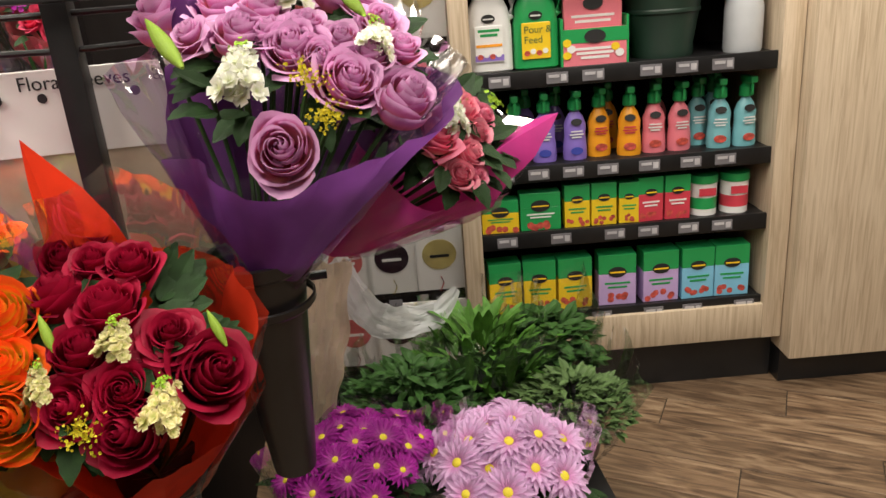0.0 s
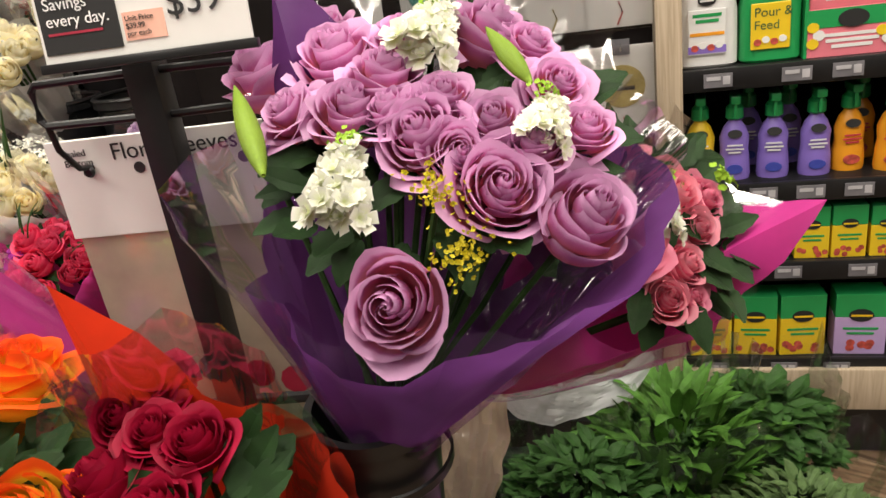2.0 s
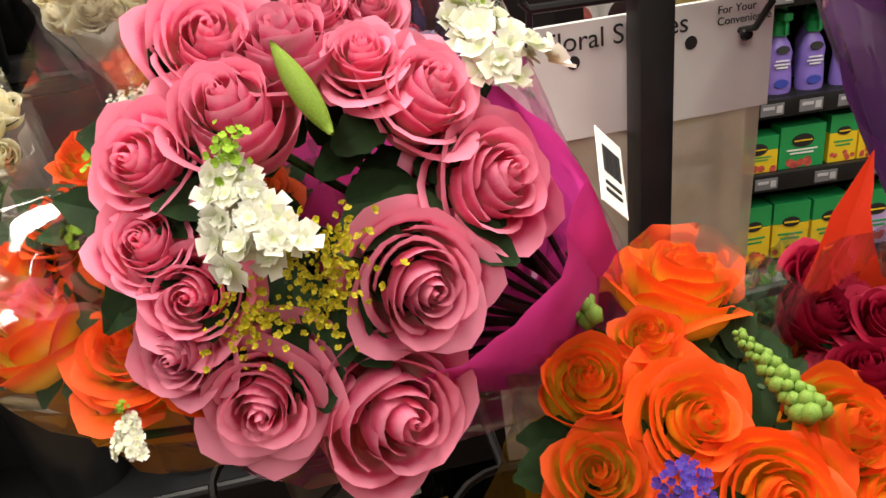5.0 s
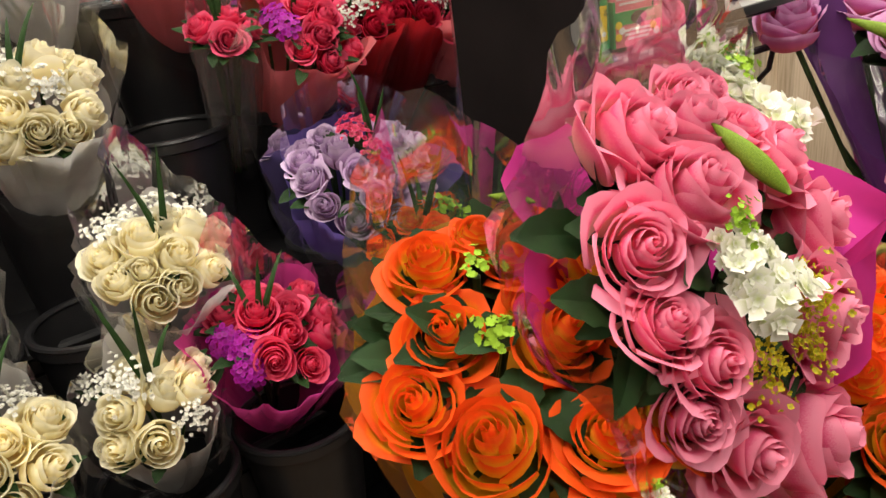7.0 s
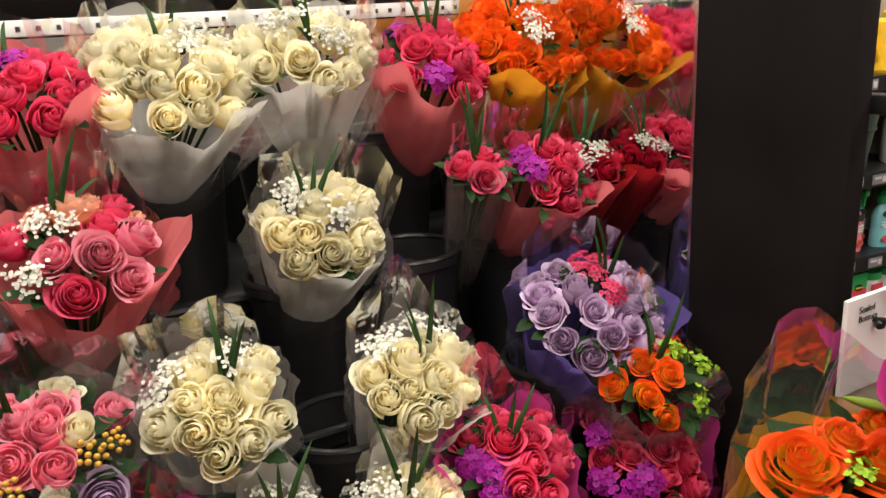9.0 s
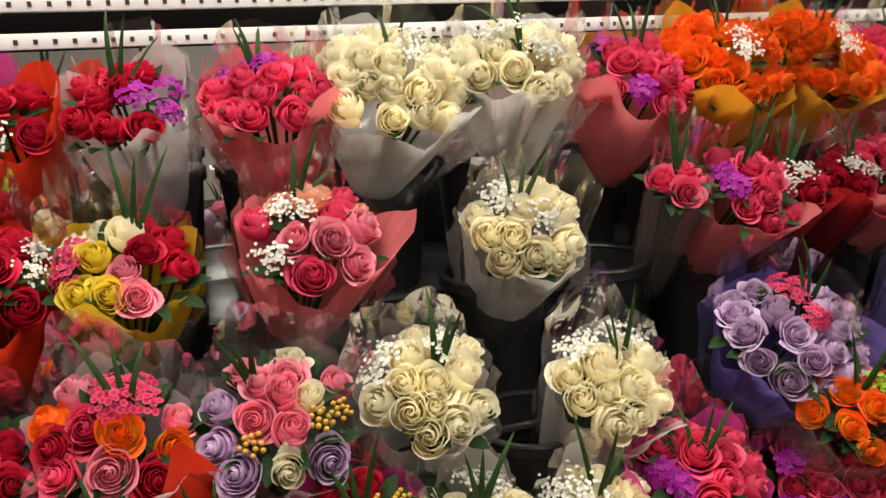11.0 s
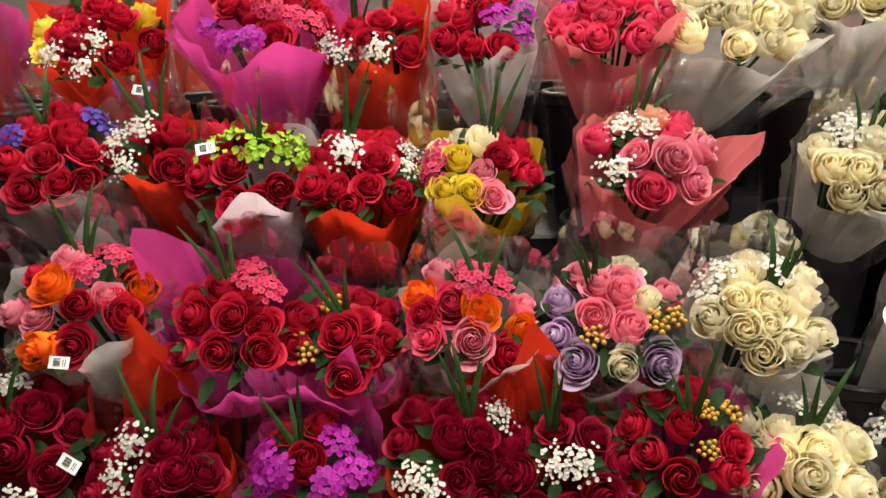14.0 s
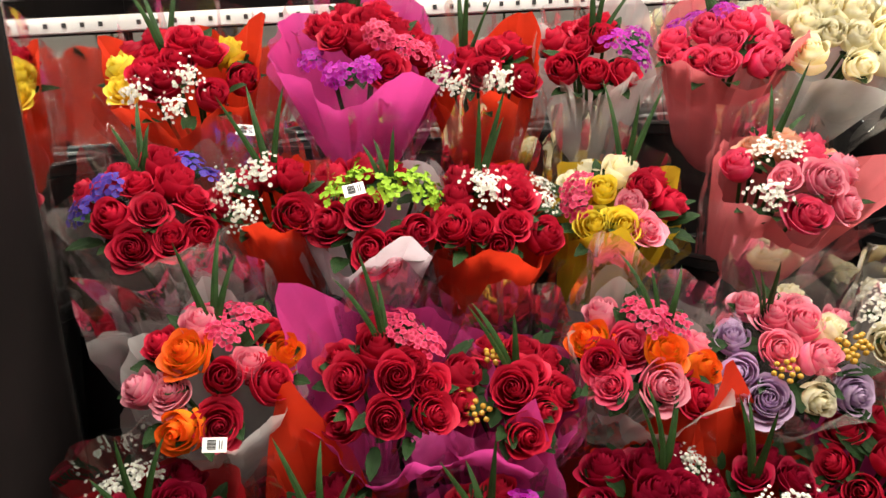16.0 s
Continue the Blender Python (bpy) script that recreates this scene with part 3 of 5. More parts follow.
def case_bouquet(x, y, z, r, mix, wrap, flap, seed, ax=(0, -0.55, 0.83), length=0.27, blade=3, rose=None, flap_h=0.06):
    """A wrapped bouquet of the display case: heads on a dome, tissue, clear sleeve."""
    rnd = random.Random(seed * 101)
    kinds = parse_mix(mix)
    names = list(dict.fromkeys(kinds))
    words = " and ".join(WORDS[c] for c in names[:2])
    e = thing("flower_bouquet", f"bouquet of {words} in {WRAP_WORDS[wrap]}", "bouquet", axis_frame((x, y, z), (ax[0] + rnd.uniform(-0.12, 0.12), ax[1] + rnd.uniform(-0.08, 0.08), ax[2])), "wrapped bouquets in the display case")
    want = 1.2 * (r / (0.026 if "C" in names[:1] else 0.0245)) ** 2
    while len(kinds) < want:
        kinds.append(rnd.choice([c for c in kinds if c in ROSES]))
    heads = [c for c in kinds if c in ROSES]
    small = [c for c in kinds if not (c in ROSES)]
    rnd.shuffle(heads)
    n = len(heads)
    size = rose or (0.0285 if names[0] == "C" else 0.0245)
    total = heads + small
    spots = []
    for k in range(len(total)):
        best = None
        for _ in range(40):
            a, f = rnd.uniform(0, 6.3), math.sqrt(rnd.random()) * 0.9
            p = Vector((r * f * math.cos(a), r * f * math.sin(a), 0))
            d = min([(p - q).length for q in spots], default=1)
            if best is None or d > best[0]:
                best = (d, p)
        spots.append(best[1])
    placed = []
    for c in dict.fromkeys(small):
        count = small.count(c)
        while count:
            take = min(count, 2 if c in "bhu" else 3)
            seat = rnd.choice(spots)
            near = sorted(spots, key=lambda q: (q - seat).length)[:take]
            placed += [(c, q) for q in near]
            spots = [q for q in spots if q not in near]
            count -= take
    placed += list(zip(heads, spots))
    for c, spot in placed:
        p = spot.copy()
        f = p.length / r
        p.z = r * 0.5 * (1 - f * f) + rnd.uniform(-0.006, 0.01)
        tilt = (p.x / r * 0.75 + rnd.gauss(0, 0.14), p.y / r * 0.7 + rnd.gauss(-0.05, 0.14), 1)
        if c in ROSES:
            rose_at(c, e, p, tilt, size * rnd.uniform(0.85, 1.12) * (0.8 if c == "o" else 1), rnd)
        else:
            p.z += 0.012
            accent_at(c, e, p, tilt, size * rnd.uniform(0.95, 1.25) * (0.75 if c == "h" else 1), rnd)
    greenery(e, r, rnd, 14 if names[0] == "C" else 26)
    stems(e, r, length, rnd, 8)
    blades(e, r, rnd, blade)
    part("tissue_wrap", cone_bm(r * (1.1 if wrap in ("greywrap", "clearwrap") else 1.3 if wrap == "hotpink" else 1.12), 0.03, length - 0.03, [(flap, flap_h, 0.75), (flap + rnd.uniform(110, 160), 0.03, 0.6), (flap - rnd.uniform(100, 140), 0.025, 0.5)], rnd, back=0.008, ruffle=0.05, flare=1.3, nu=84, crumple=0.0012), wrap_mat(wrap), e, WRAP_WORDS[wrap], Matrix.Translation((0, 0, 0.012 if y > 1.8 else 0.0)))
    part("clear_sleeve", cone_bm(r * 1.32, 0.034, length, [(90, 0.04, 1.3), (rnd.uniform(0, 360), 0.05, 0.6), (rnd.uniform(0, 360), 0.04, 0.5)], rnd, back=0.04, ruffle=0.055, flare=1.3, nu=72, nv=14, crumple=0.0032), FILM, e, "crinkled clear cellophane")
    return e


def fore_bouquet(label, at, ax, heads, r, wrap, peaks, seed, foot, back=0.0, sleeve=1.18, blade=0, wrap_r=1.05, film_peaks=((90, 0.06, 1.2), (200, 0.04, 0.7)), flare=1.3, bud_roll=0.45, shift=(0, 0)):
    """A near bouquet whose heads are laid out one by one (kind, right, up, out, radius); foot: where its wrapped stems end."""
    rnd = random.Random(seed * 77)
    frame_m = axis_frame(at, ax)
    e = thing("flower_bouquet", label, "bouquet", frame_m, "wrapped bouquets on the rack")
    cx = sum(h[1] for h in heads) / len(heads)
    cy = sum(h[2] for h in heads) / len(heads)
    span = max(math.hypot(h[1] - cx, h[2] - cy) for h in heads)
    low = frame_m.inverted() @ Vector(foot)
    for k, (c, u, v, w, s) in enumerate(heads):
        p = Vector((u, v, w))
        tilt = ((u - cx) / span * 0.6 + rnd.gauss(0, 0.17), (v - cy) / span * 0.5 + rnd.gauss(0.03, 0.17), 1)
        if c in ROSES:
            rose_at(c, e, p + Vector((0, 0, -0.45 * s)), tilt, s * 1.1, rnd, (1, 2, 0, 1, 1)[k % 5] if s > 0.026 else 1)
        else:
            rl = bud_roll + rnd.uniform(-0.15, 0.15) if c == "B" else rnd.uniform(-0.3, 0.3) if c in "TWw" else None
            bud = accent_at(c, e, p + Vector((0, 0, 0.002)), tilt, s * {"B": 1.45 if s > 0.04 else 1.2, "S": 1.25, "T": 1.35, "w": 1.3}.get(c, 1.12), rnd, rl)
            if c == "B" and s > 0.04:
                bud.matrix_basis = bud.matrix_basis @ Matrix.Diagonal((0.7, 1.12, 0.7, 1))
            if c in "Ww":
                accent_at("g", e, p + Vector((0, s * 1.05, 0.014)), tilt, s * 0.5, rnd)
    for k in range(100):
        bm = bmesh.new()
        a, f = rnd.uniform(0, 6.3), math.sqrt(rnd.random()) * 0.6
        m = Matrix.Translation((cx + span * f * math.cos(a), cy + span * f * math.sin(a), -0.004 - 0.05 * f - 0.02 * (k % 2))) @ Matrix.Rotation(a - math.pi / 2 + rnd.uniform(-0.7, 0.7), 4, "Z") @ Matrix.Rotation(rnd.uniform(-0.1, 0.5), 4, "X")
        leaf_bm(bm, m, rnd.uniform(0.038, 0.062), rnd.uniform(0.013, 0.02), rnd.uniform(-0.2, 0.7))
        part("leaf", bm, LEAF, e)
    for c, u, v, w, s in heads:
        top = Vector((u, v, w - 0.5 * s))
        bm = rod_bm([top, top.lerp(low, 0.5) + Vector((0, 0, -0.02)), low + Vector((rnd.uniform(-0.012, 0.012), rnd.uniform(-0.012, 0.012), 0))], 0.003, 6)
        part("stem", bm, STEM, e)
    blades(e, r, rnd, blade)
    mid = Vector((cx + shift[0], cy + shift[1], -0.07))
    t = part("tissue_wrap", cone_bm(r * wrap_r, 0.035, mid.z - low.z, peaks, rnd, back=back, ruffle=0.03, nu=72, nv=16, flare=flare, foot=low - mid, crumple=0.001), wrap_mat(wrap), e)
    t.matrix_basis = Matrix.Translation(mid)
    mid = Vector((cx, cy, -0.04))
    s = part("clear_sleeve", cone_bm(r * sleeve, 0.042, mid.z - low.z, film_peaks, rnd, back=back + 0.03, ruffle=0.035, nu=72, nv=16, flare=flare, foot=low - mid, crumple=0.0018), FILM, e, "crinkled clear cellophane")
    s.matrix_basis = Matrix.Translation(mid)
    return e


def text_part(name, body, size, mat, parent, m, align="LEFT"):
    cu = bpy.data.curves.new(name, "FONT")
    cu.body, cu.size, cu.align_x, cu.extrude = body, size, align, 0.0003
    cu.materials.append(mat)
    ob = new(name, cu)
    ob.parent = parent
    ob.matrix_basis = m
    return ob

# ---- setting ----
def setting(name, bm, mat, label, smooth=False):
    return tagged(part(name, bm, mat, None, "", None, smooth), label, name.split("_")[0], "", "structure")


setting("floor", span_bm(-6, 5, -5, 4.5, -0.1, -0.004), plain("floor_base", (0.04, 0.03, 0.02), 0.6), "dark subfloor under brown wood-look vinyl planks")
setting("ceiling", span_bm(-6, 5, -5, 4.5, 3.2, 3.3), CEIL, "pale suspended store ceiling with mineral tiles")
setting("wall_north", span_bm(-6, 5, 4.5, 4.6, 0, 3.2), WALL, "plain pale store wall behind the displays")
setting("wall_south", span_bm(-6, 5, -5.1, -5, 0, 3.2), WALL, "plain pale store wall far behind the shopper")
setting("wall_west", span_bm(-6.1, -6, -5, 4.5, 0, 3.2), WALL, "plain pale store wall past the flower case")
setting("wall_east", span_bm(5, 5.1, -5, 4.5, 0, 3.2), WALL, "plain pale store wall past the shelf")

# ---- the flower case ----
CX0, CX1 = -2.235, -0.385
TIERS = ((1.50, 0.80), (1.66, 0.98), (1.83, 1.17), (2.01, 1.36))  # y of the bucket row, height of the bucket rims
BUCKET_H = 0.24


def flower_case():
    e = thing("flower_display_case", "black stepped flower display case with mirrored ends", "display case", pose(0, 0, 0))
    for k, (y, rim) in enumerate(TIERS):
        z = rim - BUCKET_H
        y0 = y - 0.105
        y1 = TIERS[k + 1][0] - 0.105 if k < 3 else 2.16
        part("step", span_bm(CX0, CX1, y0, y1 + 0.02, z - 0.03, z, 0.004), BLACK, e, "glossy black plastic step")
        part("riser", span_bm(CX0, CX1, y0, y0 + 0.02, z - 0.2 if k else 0.52, z - 0.034), BLACK, e)
        part("step_lip", rod_bm([(CX0, y0, z), (CX1, y0, z)], 0.008), BLACK, e)
    part("back_panel", span_bm(CX0, CX1, 2.17, 2.19, 0.5, 1.66), CASE_BLACK, e)
    part("back_mirror", span_bm(CX0 + 0.01, CX1 - 0.01, 2.16, 2.167, 1.12, 1.56), MIRROR, e, "mirror at the back of the case")
    for z in (1.575, 1.635):
        rail = part("perforated_rail", span_bm(CX0, CX1, 2.12, 2.15, z - 0.012, z + 0.014, 0.002), WHITE_METAL, e, "white perforated steel rail")
        bm = bmesh.new()
        for k in range(60):
            span_bm(CX0 + 0.03 + k * 0.03, CX0 + 0.037 + k * 0.03, 2.1185, 2.1195, z - 0.004, z + 0.004, 0, bm)
        tagged(part("slot_row", bm, INK, rail), kind="stuff")
    for x0, x1, mx in ((CX0 - 0.035, CX0, CX0), (CX1, CX1 + 0.035, CX1)):
        s = part("end_panel", span_bm(x0, x1, 1.27 if mx == CX1 else 0.8, 2.2, 0.0, 1.95, 0.004), CASE_BLACK, e, "dark brown laminate end panel")
        inner = mx + 0.002 if mx == CX0 else mx - 0.002
        part("end_mirror", span_bm(min(mx, inner), max(mx, inner), 1.53 if mx == CX1 else 1.67, 2.16, 0.55, 1.95), MIRROR, s, "mirror on the inside of the end panel")
        part("mirror_edge", span_bm(min(mx, inner) - 0.001, max(mx, inner) + 0.001, (1.53 if mx == CX1 else 1.67) - 0.006, 1.53 if mx == CX1 else 1.67, 0.55, 1.95), SILVER, s, "thin bright metal edge")
    part("front_panel", span_bm(CX0, CX1, 1.385, 1.405, 0.5, 0.56), CASE_BLACK, e)
    part("lower_shelf", span_bm(CX0, CX1, 1.40, 2.1, 0.06, 0.085, 0.003), BLACK_METAL, e)
    part("kick", span_bm(CX0, CX1, 1.46, 1.48, 0.0, 0.06), BLACK, e)
    part("lower_back", span_bm(CX0, CX1, 1.95, 1.97, 0.085, 0.55), BLACK, e)
    return e


flower_case()


def bucket_thing(x, y, rim, h=BUCKET_H, r=0.092, label="black plastic flower bucket standing on the case step"):
    e = thing("flower_bucket", label, "bucket", pose(x, y, rim - h), "black flower buckets")
    key = ("bucket", round(h, 3), r)
    if key not in MESHES:
        prof = [(0, 0.004), (r * 0.72, 0.0), (r * 0.74, 0.01), (r * 0.95, h - 0.02), (r * 1.02, h - 0.016), (r * 1.02, h), (r * 0.95, h), (r * 0.91, h - 0.02), (r * 0.7, 0.012), (0, 0.012)]
        MESHES[key] = to_mesh("bucket_body", lathe_bm(prof, 36), BLACK)
        MESHES[("rim",) + key] = to_mesh("rim", lathe_bm([(r * 0.97 + 0.006 * math.cos(a), h + 0.005 * math.sin(a)) for a in [k * math.pi / 4 for k in range(9)]], 36), BLACK)
    part("bucket_body", MESHES[key], None, e)
    part("rim", MESHES[("rim",) + key], None, e, "rolled black rim")
    return e


BUCKET_ROWS = (
    (-2.08, -1.9, -1.72, -1.54, -1.36, -1.13, -0.95, -0.76, -0.57),
    (-2.06, -1.84, -1.66, -1.5, -1.32, -1.14, -0.95, -0.56),
    (-2.1, -1.9, -1.68, -1.5, -1.27, -0.94, -0.745, -0.53),
    (-2.11, -1.9, -1.7, -1.48, -1.28, -1.09, -0.89, -0.69, -0.49),
)
for (ty, trim), xs in zip(TIERS, BUCKET_ROWS):
    for bx in xs:
        bucket_thing(bx, ty, trim)

# ---- bouquets in the case ----
case_bouquet(-2.085, 1.86, 1.470, 0.091, "Y3R6b3", "redorange", 20, 1)
case_bouquet(-1.828, 1.86, 1.491, 0.095, "R6s3v3", "hotpink", 290, 2, flap_h=0.05)
case_bouquet(-1.658, 1.86, 1.451, 0.075, "R8b3", "redorange", 30, 3)
case_bouquet(-1.483, 1.86, 1.466, 0.075, "R6v3", "greywrap", 40, 4)
case_bouquet(-1.282, 1.86, 1.471, 0.085, "H9v3", "salmon", 320, 5)
case_bouquet(-1.093, 1.86, 1.475, 0.115, "C15b3", "greywrap", 300, 6)
case_bouquet(-0.884, 1.86, 1.497, 0.097, "C9b4", "greywrap", 250, 7)
case_bouquet(-0.667, 1.86, 1.468, 0.094, "H10v4", "salmon", 220, 8)
case_bouquet(-0.490, 1.86, 1.485, 0.118, "O14b2", "amber", 240, 9)
case_bouquet(-2.112, 1.71, 1.312, 0.093, "R8u4", "clearwrap", 300, 10)
case_bouquet(-1.965, 1.71, 1.316, 0.053, "R4b3", "redorange", 270, 11)
case_bouquet(-1.832, 1.71, 1.287, 0.082, "R9g6", "lilacwhite", 280, 12, flap_h=0.09)
case_bouquet(-1.672, 1.71, 1.270, 0.084, "R13b4", "redorange", 270, 13)
case_bouquet(-1.502, 1.71, 1.270, 0.077, "Y3R4P2C3s2", "yellow", 250, 14)
case_bouquet(-1.258, 1.71, 1.284, 0.087, "H4P3E3b3", "salmon", 338, 15, flap_h=0.12)
case_bouquet(-0.936, 1.71, 1.261, 0.083, "C13b3", "greywrap", 280, 16)
case_bouquet(-0.536, 1.71, 1.288, 0.077, "H8v2", "salmon", 300, 17)
case_bouquet(-0.664, 1.71, 1.312, 0.037, "H4", "clearwrap", 270, 18)
case_bouquet(-0.445, 1.71, 1.286, 0.051, "R5b2", "red", 300, 19)
case_bouquet(-2.030, 1.56, 1.145, 0.087, "O3P4R2s4", "greywrap", 300, 20)
case_bouquet(-1.826, 1.56, 1.109, 0.085, "R12s3", "hotpink", 150, 21, flap_h=0.1)
case_bouquet(-1.688, 1.56, 1.082, 0.068, "R9h3", "hotpink", 250, 22, flap_h=0.05)
case_bouquet(-1.519, 1.56, 1.108, 0.080, "O3P3H2R2s4", "greywrap", 300, 23)
case_bouquet(-1.332, 1.56, 1.096, 0.091, "P5L3C3h3", "clearwrap", 270, 24)
case_bouquet(-1.143, 1.56, 1.103, 0.076, "C12b4", "greywrap", 300, 25)
case_bouquet(-0.868, 1.56, 1.062, 0.081, "C11b4", "greywrap", 290, 26)
case_bouquet(-0.556, 1.56, 1.086, 0.106, "L14s4", "violet", 330, 27)
case_bouquet(-2.106, 1.46, 0.983, 0.092, "r12b3", "red", 30, 28)
case_bouquet(-1.922, 1.46, 0.957, 0.079, "r9b3", "redorange", 95, 29, flap_h=0.14)
case_bouquet(-1.729, 1.46, 0.947, 0.069, "R4v6", "hotpink", 60, 30, flap_h=0.1)
case_bouquet(-1.547, 1.46, 0.963, 0.078, "r11b3", "redorange", 60, 31)
case_bouquet(-1.411, 1.46, 0.941, 0.077, "r10b2", "redorange", 100, 32, flap_h=0.14)
case_bouquet(-1.259, 1.46, 0.976, 0.070, "R8h3", "hotpink", 330, 33)
case_bouquet(-1.121, 1.46, 0.943, 0.070, "C10b2", "greywrap", 70, 34, flap_h=0.08)
case_bouquet(-0.944, 1.46, 0.923, 0.063, "C8b3", "greywrap", 90, 35)
case_bouquet(-0.783, 1.46, 0.952, 0.074, "H11v3", "hotpink", 170, 36)
case_bouquet(-0.554, 1.46, 0.869, 0.095, "H13v4", "hotpink", 10, 37)
case_bouquet(-0.534, 1.45, 1.008, 0.077, "o9g3", "clearwrap", 90, 38)

# ---- bouquets on the rack ----
LAV = [
    ("l", -0.136, 0.201, -0.004, 0.038),
    ("l", -0.22, 0.225, -0.04, 0.035),
    ("l", -0.168, 0.129, -0.002, 0.028),
    ("l", -0.049, 0.077, 0.017, 0.035),
    ("l", 0.001, 0.21, 0.002, 0.037),
    ("l", 0.009, 0.029, 0.006, 0.037),
    ("l", 0.072, 0.012, -0.013, 0.035),
    ("l", 0.059, 0.133, 0.003, 0.029),
    ("l", -0.034, 0.111, 0.018, 0.025),
    ("l", 0.007, 0.087, 0.014, 0.024),
    ("l", -0.112, 0.111, 0.012, 0.033),
    ("l", -0.068, -0.054, -0.018, 0.035),
    ("l", -0.075, 0.208, 0.004, 0.029),
    ("l", -0.169, 0.284, -0.042, 0.03),
    ("l", 0.079, 0.087, -0.003, 0.023),
    ("l", -0.087, 0.149, 0.014, 0.029),
    ("l", -0.021, 0.058, 0.014, 0.025),
    ("l", 0.036, 0.184, 0.002, 0.029),
    ("l", 0.039, 0.065, 0.006, 0.026),
    ("l", -0.072, 0.1, 0.017, 0.025),
    ("W", -0.108, 0.032, 0.005, 0.029),
    ("W", -0.047, 0.192, 0.009, 0.031),
    ("W", 0.048, 0.082, 0.005, 0.022),
    ("B", -0.193, 0.104, -0.011, 0.045),
    ("B", 0.02, 0.145, 0.011, 0.031),
    ("S", -0.037, 0.016, 0.006, 0.019),
    ("S", -0.017, -0.033, -0.01, 0.018),
]
RED = [
    ("r", -0.023, 0.144, -0.028, 0.026),
    ("r", -0.049, 0.113, -0.019, 0.027),
    ("r", -0.009, 0.092, -0.005, 0.028),
    ("r", 0.033, 0.082, -0.001, 0.028),
    ("r", -0.041, 0.051, 0.001, 0.033),
    ("r", 0.016, 0.024, 0.01, 0.035),
    ("r", -0.008, -0.022, 0.01, 0.027),
    ("r", 0.08, -0.015, 0.006, 0.032),
    ("r", 0.116, -0.053, -0.007, 0.04),
    ("r", -0.014, -0.078, 0.002, 0.03),
    ("r", 0.038, -0.069, 0.005, 0.03),
    ("r", 0.043, -0.107, -0.006, 0.033),
    ("w", 0.033, -0.019, 0.011, 0.015),
    ("w", -0.04, -0.053, 0.003, 0.014),
    ("w", 0.079, -0.089, -0.005, 0.017),
    ("B", -0.037, -0.002, 0.007, 0.02),
    ("B", 0.127, -0.012, -0.007, 0.019),
    ("S", 0.004, -0.106, -0.004, 0.017),
]
ORA = [
    ("o", 0.013, 0.145, -0.018, 0.041),
    ("o", -0.079, 0.086, -0.005, 0.029),
    ("o", -0.026, 0.048, 0.009, 0.04),
    ("o", -0.028, 0.108, -0.005, 0.022),
    ("o", -0.092, 0.026, 0.001, 0.03),
    ("o", 0.012, -0.01, 0.011, 0.039),
    ("o", 0.072, 0.021, 0.002, 0.035),
    ("o", -0.081, -0.031, 0.003, 0.035),
    ("o", -0.043, -0.066, 0.004, 0.03),
    ("o", 0.033, -0.058, 0.004, 0.036),
    ("o", 0.084, -0.035, -0.002, 0.033),
    ("o", 0.088, -0.084, -0.012, 0.037),
    ("o", -0.087, -0.097, -0.011, 0.037),
    ("o", 0.002, -0.102, -0.004, 0.037),
    ("B", -0.029, -0.044, 0.008, 0.027),
    ("T", -0.061, 0.16, -0.028, 0.027),
    ("T", 0.036, 0.06, 0.004, 0.028),
    ("T", 0.052, -0.1, -0.008, 0.024),
    ("U", -0.048, 0.006, 0.01, 0.018),
]
PIN = [
    ("p", -0.05, 0.164, -0.008, 0.034),
    ("p", -0.009, 0.15, 0.003, 0.027),
    ("p", 0.034, 0.138, 0.002, 0.028),
    ("p", 0.065, 0.116, -0.001, 0.034),
    ("p", 0.098, 0.062, -0.014, 0.041),
    ("p", 0.043, 0.011, -0.0, 0.038),
    ("p", 0.015, -0.061, -0.033, 0.045),
    ("p", -0.052, -0.036, -0.02, 0.038),
    ("p", -0.078, 0.025, -0.001, 0.029),
    ("p", -0.098, 0.054, -0.004, 0.026),
    ("p", -0.09, 0.099, -0.001, 0.03),
    ("p", -0.043, 0.114, 0.011, 0.033),
    ("p", 0.015, 0.176, -0.011, 0.021),
    ("p", -0.09, -0.003, -0.016, 0.026),
    ("p", 0.046, 0.175, -0.017, 0.022),
    ("W", -0.046, 0.064, 0.014, 0.026),
    ("W", 0.118, 0.154, -0.042, 0.031),
    ("B", -0.004, 0.12, 0.012, 0.027),
    ("S", -0.004, 0.032, 0.013, 0.023),
    ("S", -0.017, 0.007, 0.005, 0.019),
    ("S", -0.051, 0.007, 0.001, 0.019),
]
OR2 = [
    ("o", -0.023, 0.107, -0.003, 0.027),
    ("o", 0.031, 0.077, 0.008, 0.024),
    ("o", 0.075, 0.044, -0.003, 0.034),
    ("o", 0.016, 0.021, 0.001, 0.032),
    ("o", -0.044, 0.058, -0.007, 0.029),
    ("o", 0.015, 0.108, 0.003, 0.017),
    ("o", 0.058, 0.106, -0.001, 0.014),
    ("g", -0.004, 0.081, 0.006, 0.016),
    ("g", -0.022, 0.034, -0.002, 0.017),
    ("B", 0.08, -0.003, -0.021, 0.024),
    ("B", 0.057, 0.12, -0.005, 0.016),
]

